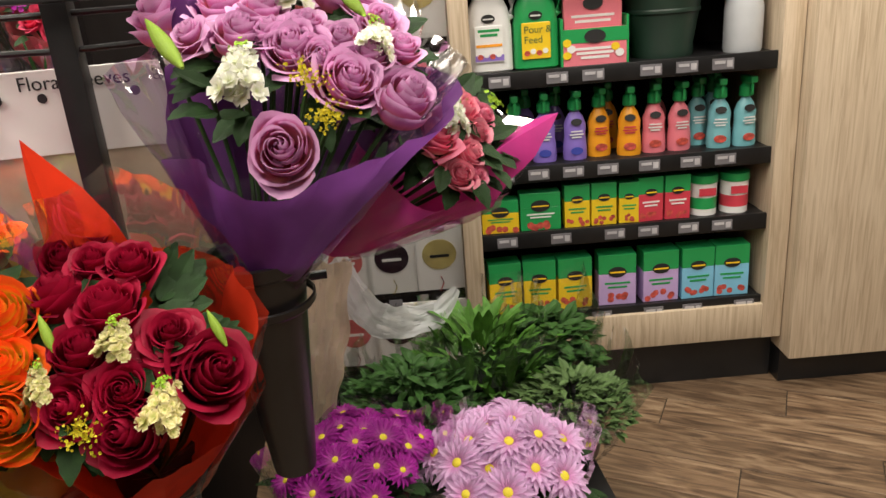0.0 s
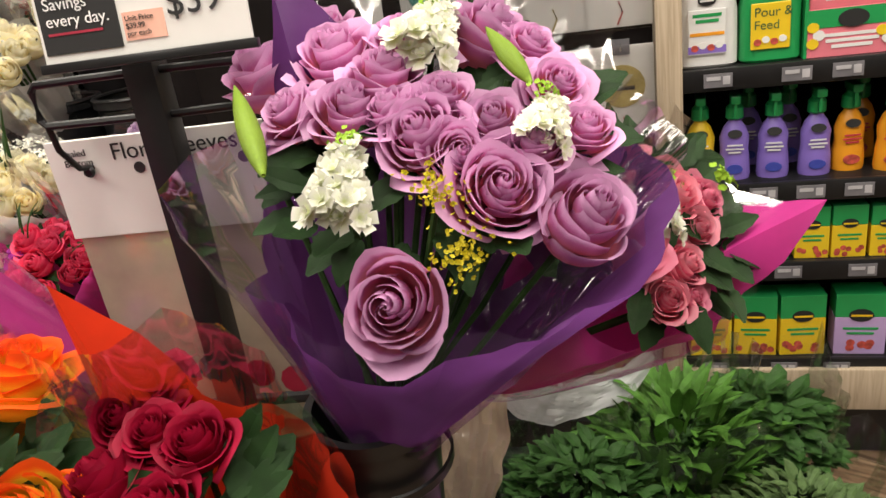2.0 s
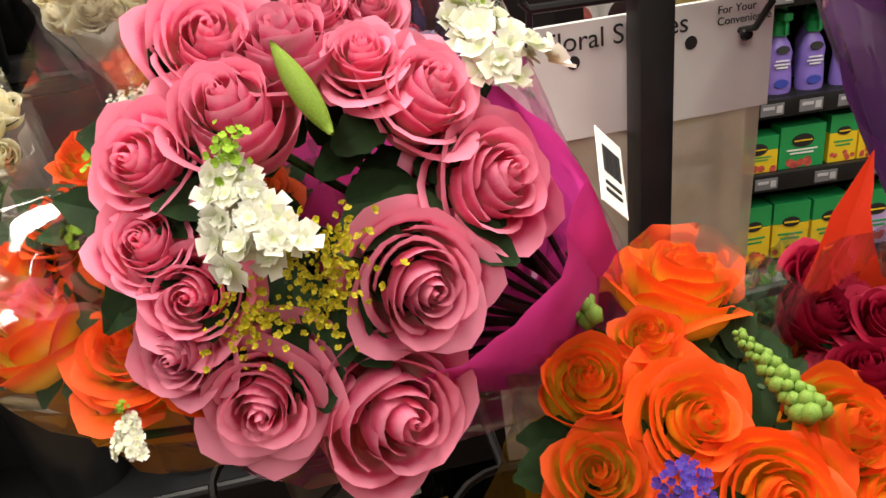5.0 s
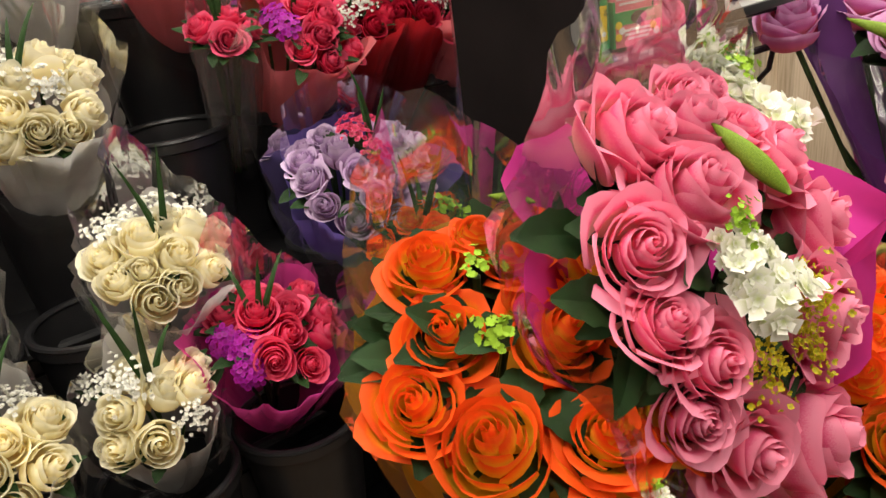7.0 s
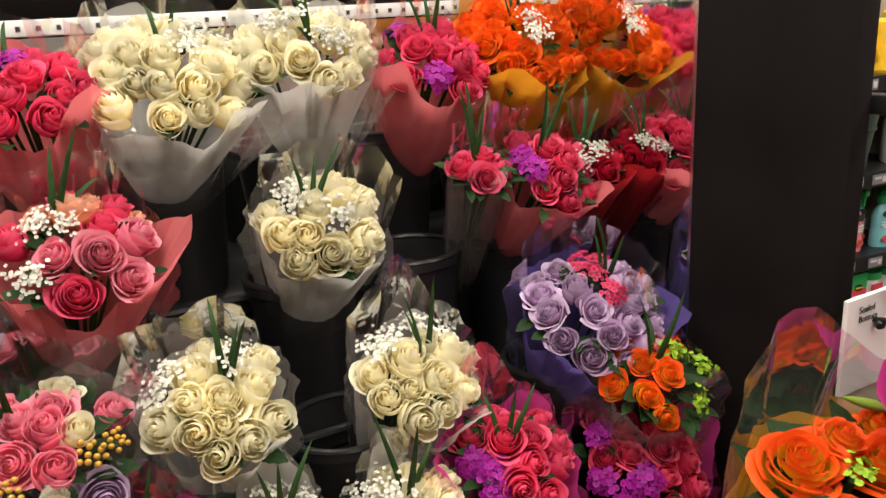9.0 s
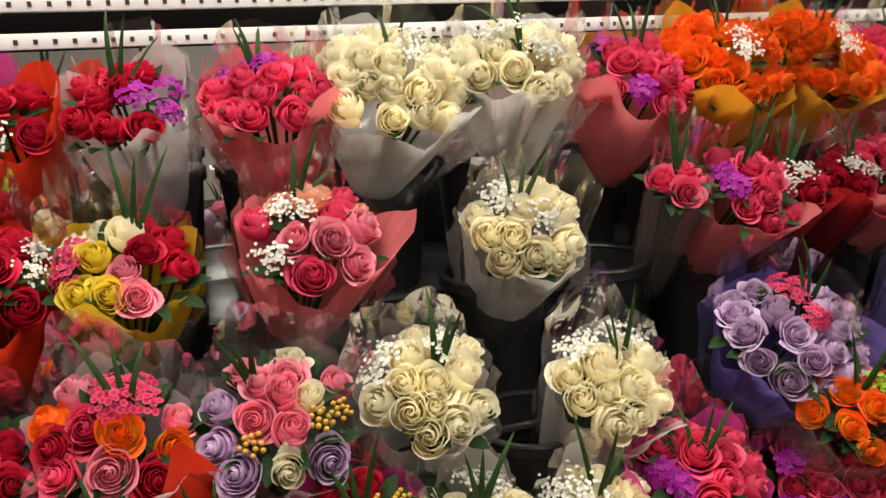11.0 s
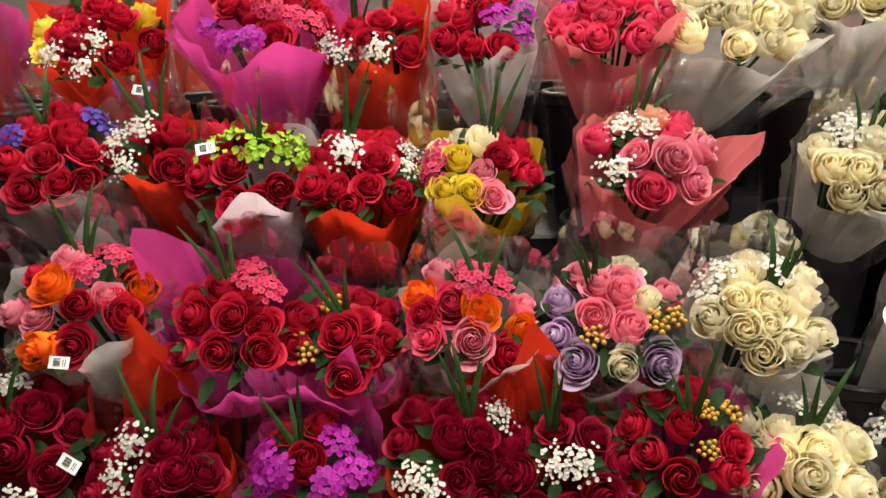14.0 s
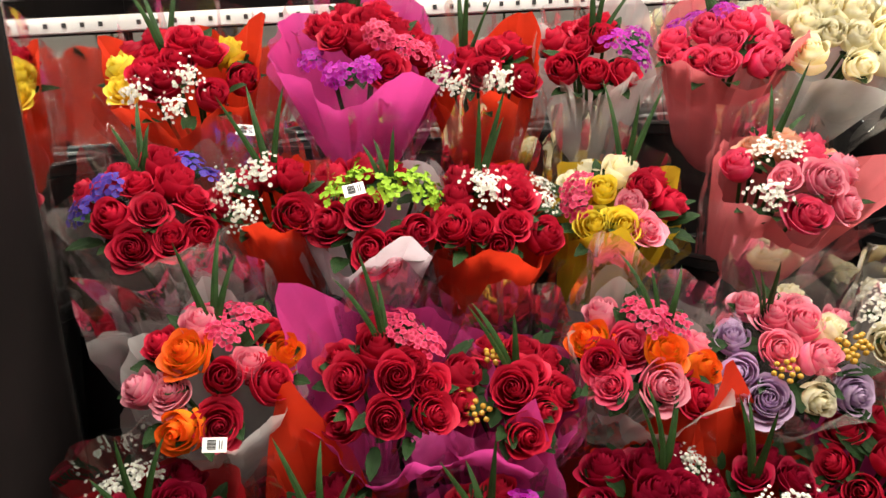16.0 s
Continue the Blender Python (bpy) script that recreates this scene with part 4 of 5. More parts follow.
E1B = [
    ("P", -0.02, 0.07, 0.0, 0.036), ("P", 0.03, 0.03, 0.0, 0.034), ("p", -0.06, 0.1, -0.01, 0.034), ("P", 0.062, 0.005, -0.01, 0.022), ("p", 0.075, 0.045, -0.01, 0.024), ("P", 0.045, -0.035, -0.015, 0.023),
    ("W", 0.005, -0.005, 0.012, 0.022), ("g", 0.09, 0.06, 0.0, 0.016), ("g", 0.02, 0.03, 0.012, 0.013), ("p", -0.01, -0.03, 0.0, 0.03), ("H", -0.09, 0.14, -0.02, 0.03), ("P", 0.03, -0.07, -0.025, 0.022), ("p", 0.055, -0.06, -0.03, 0.02),
]
fore_bouquet("lavender rose bouquet with white stock in purple tissue", (0.02, 0.9, 1.18), (0.05, -0.54, 0.84), LAV,
             0.16, "purple", [(127, 0.14, 0.4), (195, -0.05, 0.7), (262, 0.0, 0.5), (318, 0.06, 0.9)], 1, (-0.1, 0.965, 0.945), back=-0.03, sleeve=1.24, flare=1.0, wrap_r=1.16, shift=(0.0, -0.03))
fore_bouquet("hot pink bouquet with white stock in magenta tissue", (0.15, 1.05, 1.115), (0.42, -0.5, 0.76), E1B,
             0.115, "magenta", [(0, 0.1, 0.6), (120, 0.06, 0.6)], 2, (-0.02, 1.06, 0.96), sleeve=1.18, film_peaks=((0, 0.04, 0.5), (110, 0.04, 0.8)))
fore_bouquet("deep red rose bouquet with cream stock in orange-red tissue", (-0.265, 0.785, 0.975), (0, -0.62, 0.78), RED,
             0.13, "redorange", [(110, 0.16, 0.36), (35, 0.03, 1.3)], 3, (-0.3, 0.97, 0.66), back=0.02)
fore_bouquet("flame orange rose bouquet with green snapdragon tips in yellow tissue", (-0.43, 0.78, 0.99), (0, -0.62, 0.78), ORA,
             0.13, "yellow", [(225, 0.09, 0.45), (70, 0.03, 0.5)], 4, (-0.45, 0.97, 0.68), back=-0.02, wrap_r=0.97, bud_roll=0.6)
fore_bouquet("pink rose bouquet with white stock and goldenrod in magenta tissue", (-0.66, 0.82, 1.15), (0.08, -0.78, 0.45), PIN,
             0.14, "magenta", [(350, 0.1, 0.8), (305, 0.04, 0.6)], 5, (-0.43, 1.04, 0.95), back=-0.02, wrap_r=0.9)
fore_bouquet("orange rose bouquet with green buds in amber tissue", (-0.795, 0.9, 1.165), (-0.1, -0.5, 0.86),
             OR2 + [("o", -0.06, -0.02, -0.01, 0.032), ("o", 0.0, -0.05, -0.01, 0.034), ("o", 0.05, -0.06, -0.01, 0.032), ("o", -0.08, 0.03, -0.02, 0.03), ("W", 0.0, -0.1, -0.02, 0.01)],
             0.11, "amber", [(80, 0.02, 0.8), (250, 0.02, 0.6)], 6, (-0.72, 1.1, 0.9), back=0.02, sleeve=1.15)

# ---- the rack with flower sleeves ----
def rack():
    e = thing("sleeve_rack", "black steel rack carrying flower vases and sleeve packs", "display rack", pose(0, 0, 0))
    part("post", span_bm(-0.355, -0.32, 1.115, 1.15, 0.0, 1.5, 0.003), BLACK_METAL, e)
    part("foot", span_bm(-0.6, 0.2, 1.1, 1.16, 0.0, 0.04, 0.006), BLACK_METAL, e)
    part("top_bar", span_bm(-0.42, -0.32, 1.118, 1.148, 1.40, 1.425, 0.003), BLACK_METAL, e)
    part("top_bar", span_bm(-0.35, -0.325, 1.15, 1.4, 1.40, 1.425, 0.003), BLACK_METAL, e)
    for side in (-1, 1):
        x0, x1 = -0.338 + 0.012 * side, -0.338 + 0.12 * side
        part("hook_loop", rod_bm([(x0, 1.13, 1.287), (x1, 1.12, 1.287), (x1 + 0.006 * side, 1.12, 1.28), (x1 + 0.006 * side, 1.12, 1.25), (x1, 1.12, 1.243), (x0, 1.13, 1.24)], 0.0045), BLACK_METAL, e)
        part("hook", rod_bm([(x1, 1.12, 1.243), (x1, 1.125, 1.215), (x1, 1.15, 1.187), (x1, 1.185, 1.178), (x1, 1.2, 1.19)], 0.0035), BLACK_METAL, e)
        part("knob", lathe_bm([(0, 0.005), (0.005, 0.004), (0.007, 0), (0.005, -0.004), (0, -0.005)], 12), BLACK_METAL, e, "", pose(x1, 1.165, 1.178, 90))
    for x, z in ((-0.338, 1.37), (-0.36, 1.42)):
        part("bolt", lathe_bm([(0, 0.006), (0.006, 0.005), (0.008, 0), (0.008, -0.004)], 12), SILVER, e, "", pose(x, 1.112, z, 90))
    for x, y, z in ((-0.11, 0.98, 0.95), (-0.33, 0.92, 0.78), (-0.55, 0.93, 0.85), (-0.75, 1.0, 0.9),):
        ring = part("vase_ring", rod_bm([(x + 0.062 * math.cos(a), y + 0.062 * math.sin(a), z) for a in [k * math.pi / 10 for k in range(21)]], 0.004, 6), BLACK_METAL, e)
        part("ring_arm", rod_bm([(x, y + 0.062, z), (max(x, -0.6), 1.13, z)], 0.005), BLACK_METAL, e)
    part("cross_bar", rod_bm([(-0.8, 1.13, 0.86), (-0.04, 1.18, 0.86)], 0.008), BLACK_METAL, e)
    return e


rack()


def vase(x, y, rim, tilt=(0, 0), h=0.3):
    e = thing("flower_vase", "tall black plastic cone vase hung in the rack", "vase", pose(x, y, rim - h, tilt[0], tilt[1]), "black cone vases on the rack")
    key = ("vase", h)
    if key not in MESHES:
        MESHES[key] = to_mesh("vase_body", lathe_bm([(0, 0), (0.03, 0), (0.058, h * 0.93), (0.066, h * 0.95), (0.068, h), (0.06, h), (0.055, h * 0.9), (0.02, 0.02)], 28), BLACK)
        MESHES[("band", h)] = to_mesh("band", lathe_bm([(0.064, h * 0.78), (0.0665, h * 0.79), (0.0665, h * 0.815), (0.064, h * 0.82)], 28), BLACK)
    part("vase_body", MESHES[key], None, e)
    part("band", MESHES[("band", h)], None, e)
    return e


vase(-0.11, 0.985, 0.985, (4, 0), 0.34)
vase(-0.3, 0.98, 0.72)
vase(-0.45, 0.98, 0.74)
vase(-0.72, 1.1, 0.93)


def sleeve_pack(x, y, z, ang, lean=0.0):
    """A pack of clear flower sleeves under a white printed card with punched holes."""
    e = thing("sleeve_pack", "pack of clear flower sleeves under a white printed header card", "sleeve pack", pose(x, y, z, 0, lean, ang), "sleeve packs on the rack")
    bm = span_bm(-0.165, 0.165, 0, 0.006, -0.075, 0.045, 0.001)
    card = part("header_card", bm, WHITE, e, "white card header", None, False)
    for hx in (-0.055, 0.072):
        part("punched_hole", lathe_bm([(0, 0), (0.007, 0)], 14), INK, card, "", pose(hx, -0.0012, 0.006, 90))
    text_part("printed_text", "Floral Sleeves", 0.028, INK, card, pose(-0.085, -0.0015, 0.018, 90))
    text_part("printed_text", "Sealed\nBottom", 0.0115, INK, card, pose(-0.145, -0.0015, 0.026, 90))
    text_part("printed_text", "For Your\nConvenience", 0.0115, INK, card, pose(0.1, -0.0015, 0.03, 90))
    rows = []
    bm = bmesh.new()
    for i in range(9):
        v = i / 8
        rows.append([bm.verts.new((-0.16 + 0.32 * u / 10, 0.012 * math.sin(3 * v + u * 0.7) * v + 0.006, -0.07 - 0.42 * v + 0.005 * math.sin(u))) for u in range(11)])
    grid_faces(bm, rows, True)
    part("sleeve_sheet", bm, paper("sleeve_plastic", (0.6, 0.5, 0.39), 0.2, 0.3, 0.2), e, "hazy clear plastic sleeve")
    for k, (px, c) in enumerate(((-0.03, "print_teal"), (0.03, "print_red"), (0.075, "print_red"))):
        ink = plain(c, (0.01, 0.08, 0.1) if c == "print_teal" else (0.35, 0.02, 0.05), 0.5)
        part("printed_flower", lathe_bm([(0, 0.0), (0.013, 0.0), (0.02, -0.0005)], 10), ink, e, "", pose(px, -0.012, -0.26 - 0.012 * k, 90))
    return e


sleeve_pack(-0.345, 1.175, 1.17, 1)


def price_sign():
    e = thing("price_sign", "white shelf price sign reading 39.99 with a black panel", "price sign", pose(-0.273, 1.075, 1.346, -8, 0, 4) @ Matrix.Scale(0.8, 4))
    board = part("board", span_bm(-0.155, 0.1, 0, 0.004, -0.045, 0.06, 0.001), WHITE, e, "white plastic price board", None, False)
    part("black_panel", span_bm(-0.15, -0.055, -0.002, 0, -0.035, 0.055), INK, board, "", None, False)
    part("orange_panel", span_bm(-0.05, 0.0, -0.0015, 0, -0.03, 0.002), plain("price_peach", (0.8, 0.45, 0.35), 0.5), board, "", None, False)
    part("holder_edge", span_bm(-0.16, 0.105, -0.006, 0.008, -0.056, -0.045, 0.001), BLACK, e)
    white = plain("print_white", (0.85, 0.85, 0.85), 0.5)
    text_part("printed_text", "Savings\nevery day.", 0.019, white, board, pose(-0.142, -0.003, 0.015, 90))
    text_part("printed_price", "$39", 0.044, INK, board, pose(0.004, -0.003, -0.008, 90))
    text_part("printed_price", "99", 0.021, INK, board, pose(0.073, -0.003, 0.01, 90))
    text_part("printed_text", "EXQUISITE\nBOUQUET", 0.0125, INK, board, pose(-0.046, -0.003, 0.046, 90))
    text_part("printed_text", "Unit Price\n$39.99\nper each", 0.0085, INK, board, pose(-0.047, -0.003, -0.008, 90))
    part("red_stroke", span_bm(-0.142, -0.075, -0.0028, -0.002, -0.014, -0.011), plain("print_red", (0.5, 0.02, 0.03), 0.5), board)
    return e


price_sign()

# ---- barcode tags on the tissue ----
def barcode_tag(m):
    e = thing("barcode_tag", "small white barcode tag stuck on the wrap", "tag", m, "barcode tags")
    part("tag_card", box_bm(0.03, 0.05, 0.0008, (0, 0, 0), 0.0002), WHITE, e, "", None, False)
    bm = bmesh.new()
    rnd = random.Random(3)
    for k in range(12):
        box_bm(rnd.choice((0.0007, 0.0013)), 0.018, 0.0006, (-0.009 + k * 0.0017, 0.006, 0.0007), 0, bm)
    part("bar_lines", bm, INK, e, "", None, False)
    bm = bmesh.new()
    for k in range(2):
        box_bm(0.018, 0.002, 0.0006, (0, -0.01 - 0.005 * k, 0.0007), 0, bm)
    part("print_line", bm, INK, e, "", None, False)
    return e


barcode_tag(axis_frame((-0.499, 0.836, 1.196), (0.72, -0.53, 0.42)) @ Matrix.Rotation(-0.35, 4, "Z"))

barcode_tag(axis_frame((-1.992, 1.750, 1.408), (0, -0.85, 0.5)) @ Matrix.Rotation(1.40, 4, "Z") @ Matrix.Scale(0.5, 4))
barcode_tag(axis_frame((-1.856, 1.590, 1.344), (0, -0.85, 0.5)) @ Matrix.Rotation(1.75, 4, "Z") @ Matrix.Scale(0.5, 4))
barcode_tag(axis_frame((-2.018, 1.450, 1.114), (0, -0.85, 0.5)) @ Matrix.Rotation(1.48, 4, "Z") @ Matrix.Scale(0.5, 4))
barcode_tag(axis_frame((-1.971, 1.350, 1.038), (0, -0.85, 0.5)) @ Matrix.Rotation(1.05, 4, "Z") @ Matrix.Scale(0.5, 4))

# ---- soil bags under the case ----
def soil_bag(x, y, z, turn, w=0.21, h=0.385):
    e = thing("soil_bag", "glossy black bag of potting soil with gold lettering", "soil bag", pose(x, y, z, -12, 0, turn), "soil bags under the case")
    bm = bmesh.new()
    rows = []
    rnd = random.Random(int(x * 100))
    for i in range(27):
        v = i / 26
        row = []
        for j in range(48):
            a = 2 * math.pi * j / 48
            pin = math.sin(math.pi * min(1, max(0.0, v * 0.92 + 0.06))) ** 0.45
            crum = (0.003 + 0.008 * v) * (abs(math.sin(5 * a + 9 * v + x * 7)) + 0.9 * abs(math.sin(9 * a - 14 * v + x * 9)) - 0.8) + rnd.uniform(-0.0035, 0.0035)
            row.append(bm.verts.new(((w / 2) * math.cos(a) * (0.82 + 0.18 * pin) + crum, (0.008 + 0.06 * pin) * math.sin(a) + crum, h * v + 0.006 * math.sin(3 * a))))
        rows.append(row)
    grid_faces(bm, rows, True, closed=True)
    bm.faces.new(rows[0][::-1])
    bm.faces.new(rows[-1])
    body = part("bag_body", bm, plain("bag_film", (0.012, 0.012, 0.013), 0.12, 0, 0.3, 9, 0.6, 0.006), e, "", None, False)
    gold = plain("print_gold", (0.7, 0.42, 0.06), 0.4)
    for x0, x1 in ((-0.078, 0.006), (0.018, 0.078)):
        part("word_bar", span_bm(x0, x1, -0.083, -0.08, 0.185, 0.203, 0.001), gold, e, "", None, False)
    red = part("red_panel", span_bm(-0.06, 0.06, -0.082, -0.079, 0.09, 0.155, 0.001), plain("print_tomato", (0.6, 0.1, 0.04), 0.35), e, "", None, False)
    text_part("printed_text", "All\nPurpose", 0.024, plain("print_cream", (0.8, 0.7, 0.55), 0.5), red, pose(0, -0.0835, 0.13, 90), "CENTER")
    part("brand_bar", span_bm(-0.03, 0.03, -0.08, -0.077, 0.225, 0.238), plain("print_white", (0.85, 0.85, 0.85), 0.5), e, "", None, False)
    return e


for sx, sturn in ((-1.56, 4), (-1.33, -3), (-1.1, 5), (-0.87, -4), (-0.64, 6)):
    soil_bag(sx, 1.56, 0.085, sturn)


def shelf_tag(x, y, z, turn=0, tilt=-15, price=True):
    e = thing("shelf_price_tag", "white shelf price tag reading 8.99 with a black end", "price tag", pose(x, y, z, tilt, 0, turn), "price tags on the case front")
    board = part("tag_board", span_bm(-0.075, 0.075, 0, 0.002, -0.03, 0.035), WHITE, e, "", None, False)
    part("black_end", span_bm(-0.073, -0.02, -0.001, 0, -0.02, 0.032), INK, board, "", None, False)
    text_part("printed_price", "$8", 0.026, INK, board, pose(0.012, -0.001, 0.008, 90))
    text_part("printed_price", "99", 0.013, INK, board, pose(0.044, -0.001, 0.016, 90))
    part("peach_block", span_bm(-0.015, 0.01, -0.001, 0, -0.02, 0.0), plain("price_peach", (0.8, 0.45, 0.35), 0.5), board, "", None, False)
    return e


shelf_tag(-1.2, 1.375, 0.56, 0)

# ---- the plant-food shelf ----
G = pose(0.309, 2.100, 0, 0, 0, -5.5)
SHELVES = (0.295, 0.56, 0.76, 1.03, 1.32)


def gondola():
    e = thing("wooden_shelf_unit", "pale wood shelf unit with black shelves of plant food", "shelf unit", G)
    part("side_board", span_bm(0.0, 0.055, 0.0, 0.45, 0.16, 2.0, 0.002), PALEWOOD, e)
    part("side_board", span_bm(0.905, 0.965, 0.0, 0.45, 0.16, 2.0, 0.002), PALEWOOD, e)
    part("base_board", span_bm(0.055, 0.905, 0.002, 0.03, 0.16, 0.275, 0.002), PALEWOOD, e)
    part("kick_board", span_bm(0.0, 0.96, 0.05, 0.07, 0.0, 0.16), BLACK, e)
    part("back_board", span_bm(0.055, 0.905, 0.42, 0.45, 0.16, 2.0), CASE_BLACK, e)
    tagm = plain("tag_grey", (0.16, 0.155, 0.17), 0.5)
    rnd = random.Random(5)
    for k, z in enumerate(SHELVES):
        s = part("shelf_board", span_bm(0.056, 0.904, 0.03, 0.42, z - 0.02, z, 0.001), BLACK_METAL, e)
        part("shelf_lip", span_bm(0.056, 0.904, 0.018, 0.03, z - 0.045, z + 0.004, 0.002), BLACK_METAL, s, "black price channel")
        x = 0.1
        while x < 0.85:
            t = part("price_label", span_bm(x, x + 0.06, 0.014, 0.017, z - 0.036, z - 0.006), tagm, s, "small grey price label", None, False)
            bm = bmesh.new()
            span_bm(x + 0.006, x + 0.035, 0.0125, 0.0135, z - 0.02, z - 0.012, 0, bm)
            span_bm(x + 0.04, x + 0.055, 0.0125, 0.0135, z - 0.03, z - 0.012, 0, bm)
            part("label_print", bm, plain("tag_print", (0.45, 0.44, 0.46), 0.5), s, "", None, False)
            x += rnd.choice((0.1, 0.12, 0.16))
    return e


gondola()
end = thing("wooden_end_panel", "tall pale wood end panel with a black kick board", "panel", G)
part("panel_board", span_bm(0.968, 2.2, -0.06, 0.4, 0.11, 2.2, 0.003), PALEWOOD, end)
part("kick_board", span_bm(0.968, 2.2, 0.0, 0.4, 0.0, 0.11), BLACK, end)

GREEN_P = plain("pack_green", (0.018, 0.31, 0.085), 0.3, 0, 0.08, 6, 0.05)
YELLOW_P = plain("pack_yellow", (0.8, 0.55, 0.02), 0.35, 0, 0.08, 6, 0.05)
PINK_P = plain("pack_pink", (0.75, 0.2, 0.25), 0.35, 0, 0.1, 8, 0.05)
RED_P = plain("pack_red", (0.6, 0.05, 0.08), 0.35, 0, 0.1, 8, 0.05)
LILAC_P = plain("pack_lilac", (0.5, 0.36, 0.65), 0.35, 0, 0.1, 8, 0.05)
SKY_P = plain("pack_sky", (0.2, 0.5, 0.7), 0.35, 0, 0.1, 8, 0.05)
PURPLE_P = plain("pack_purple", (0.24, 0.16, 0.55), 0.3, 0, 0.1, 8, 0.05)
ORANGE_P = plain("pack_orange", (0.85, 0.35, 0.02), 0.3, 0, 0.1, 8, 0.05)
TEAL_P = plain("pack_teal", (0.18, 0.45, 0.5), 0.3, 0, 0.1, 8, 0.05)
WHITE_P = plain("pack_white", (0.75, 0.75, 0.74), 0.35, 0, 0.04, 8, 0.05)
FLOWER_P = plain("pack_flowers", (0.5, 0.08, 0.06), 0.4, 0, 0.6, 60, 0.05)


def disc_bm(r, sq=0.62):
    return lathe_bm([(0, 0.0012), (r, 0.0012), (r, -0.002)], 20, None, sq)


def carton(s, z, w, h, d, low, dep=0.045):
    """A plant-food box: green lid, coloured face, round dark badge, print lines, flower picture."""
    e = thing("plant_food_box", "green and coloured plant food box on the shelf", "box", G @ pose(s, dep, z, 0, 0, random.Random(int(s * 999)).uniform(-4, 4)), "plant food boxes")
    part("carton", span_bm(-w / 2, w / 2, 0, d, 0, h * 0.62, 0.0015), low, e, "", None, False)
    part("carton_lid", span_bm(-w / 2, w / 2, 0, d, h * 0.62, h, 0.0015), GREEN_P, e, "green upper part", None, False)
    part("badge", disc_bm(w * 0.24), INK, e, "", pose(0, -0.001, h * 0.66, 90))
    part("badge_stripe", span_bm(-w * 0.2, w * 0.2, -0.004, -0.003, h * 0.645, h * 0.675), YELLOW_P, e, "", None, False)
    bm = bmesh.new()
    for k in range(2):
        span_bm(-w * (0.34 - 0.08 * k), w * (0.34 - 0.08 * k), -0.0015, 0.0, h * (0.42 - 0.08 * k), h * (0.455 - 0.08 * k), 0, bm)
    part("print_block", bm, GREEN_P if low in (YELLOW_P, LILAC_P, SKY_P) else WHITE_P, e, "", None, False)
    bm = bmesh.new()
    rnd = random.Random(int(s * 77))
    for k in range(7):
        x, zz = rnd.uniform(-0.4, 0.4) * w, rnd.uniform(0.06, 0.2) * h
        res = lathe_bm([(0, -0.001), (w * 0.09, 0.0)], 8, None)
        for v in res.verts:
            v.co = Vector((v.co.x + x, -0.0012 + 0.0001 * k, v.co.y + zz))
        tmp = bpy.data.meshes.new("t")
        res.to_mesh(tmp)
        res.free()
        bm.from_mesh(tmp)
        bpy.data.meshes.remove(tmp)
    part("flower_picture", bm, FLOWER_P, e, "", None, False)
    return e


for ps, pw, pl in ((0.12, 0.1, YELLOW_P), (0.225, 0.1, YELLOW_P), (0.335, 0.105, YELLOW_P), (0.465, 0.115, LILAC_P), (0.6, 0.11, LILAC_P), (0.715, 0.1, SKY_P), (0.82, 0.105, SKY_P)):
    carton(ps, SHELVES[0], pw, 0.165, 0.07, pl)
for ps, pw, ph, pl in ((0.115, 0.11, 0.1, YELLOW_P), (0.235, 0.12, 0.115, GREEN_P), (0.345, 0.075, 0.13, YELLOW_P), (0.425, 0.075, 0.13, YELLOW_P), (0.5, 0.06, 0.125, YELLOW_P), (0.565, 0.075, 0.135, RED_P), (0.645, 0.075, 0.135, RED_P)):
    carton(ps, SHELVES[1], pw, ph, 0.06, pl)


def canister(s, z, col):
    e = thing("plant_food_canister", "round white plant food canister with a green lid", "canister", G @ pose(s, 0.09, z), "plant food canisters")
    part("can_body", lathe_bm([(0, 0), (0.041, 0), (0.041, 0.1), (0, 0.1)], 24), WHITE_P, e)
    part("can_band", lathe_bm([(0.0415, 0.02), (0.0415, 0.055)], 24), col, e)
    part("can_lid", lathe_bm([(0.043, 0.098), (0.044, 0.102), (0.043, 0.122), (0, 0.124)], 24), GREEN_P, e)
    part("can_print", span_bm(-0.025, 0.025, -0.043, -0.041, 0.062, 0.085), RED_P, e, "", None, False)
    return e


canister(0.735, SHELVES[1], GREEN_P)
canister(0.83, SHELVES[1], RED_P)


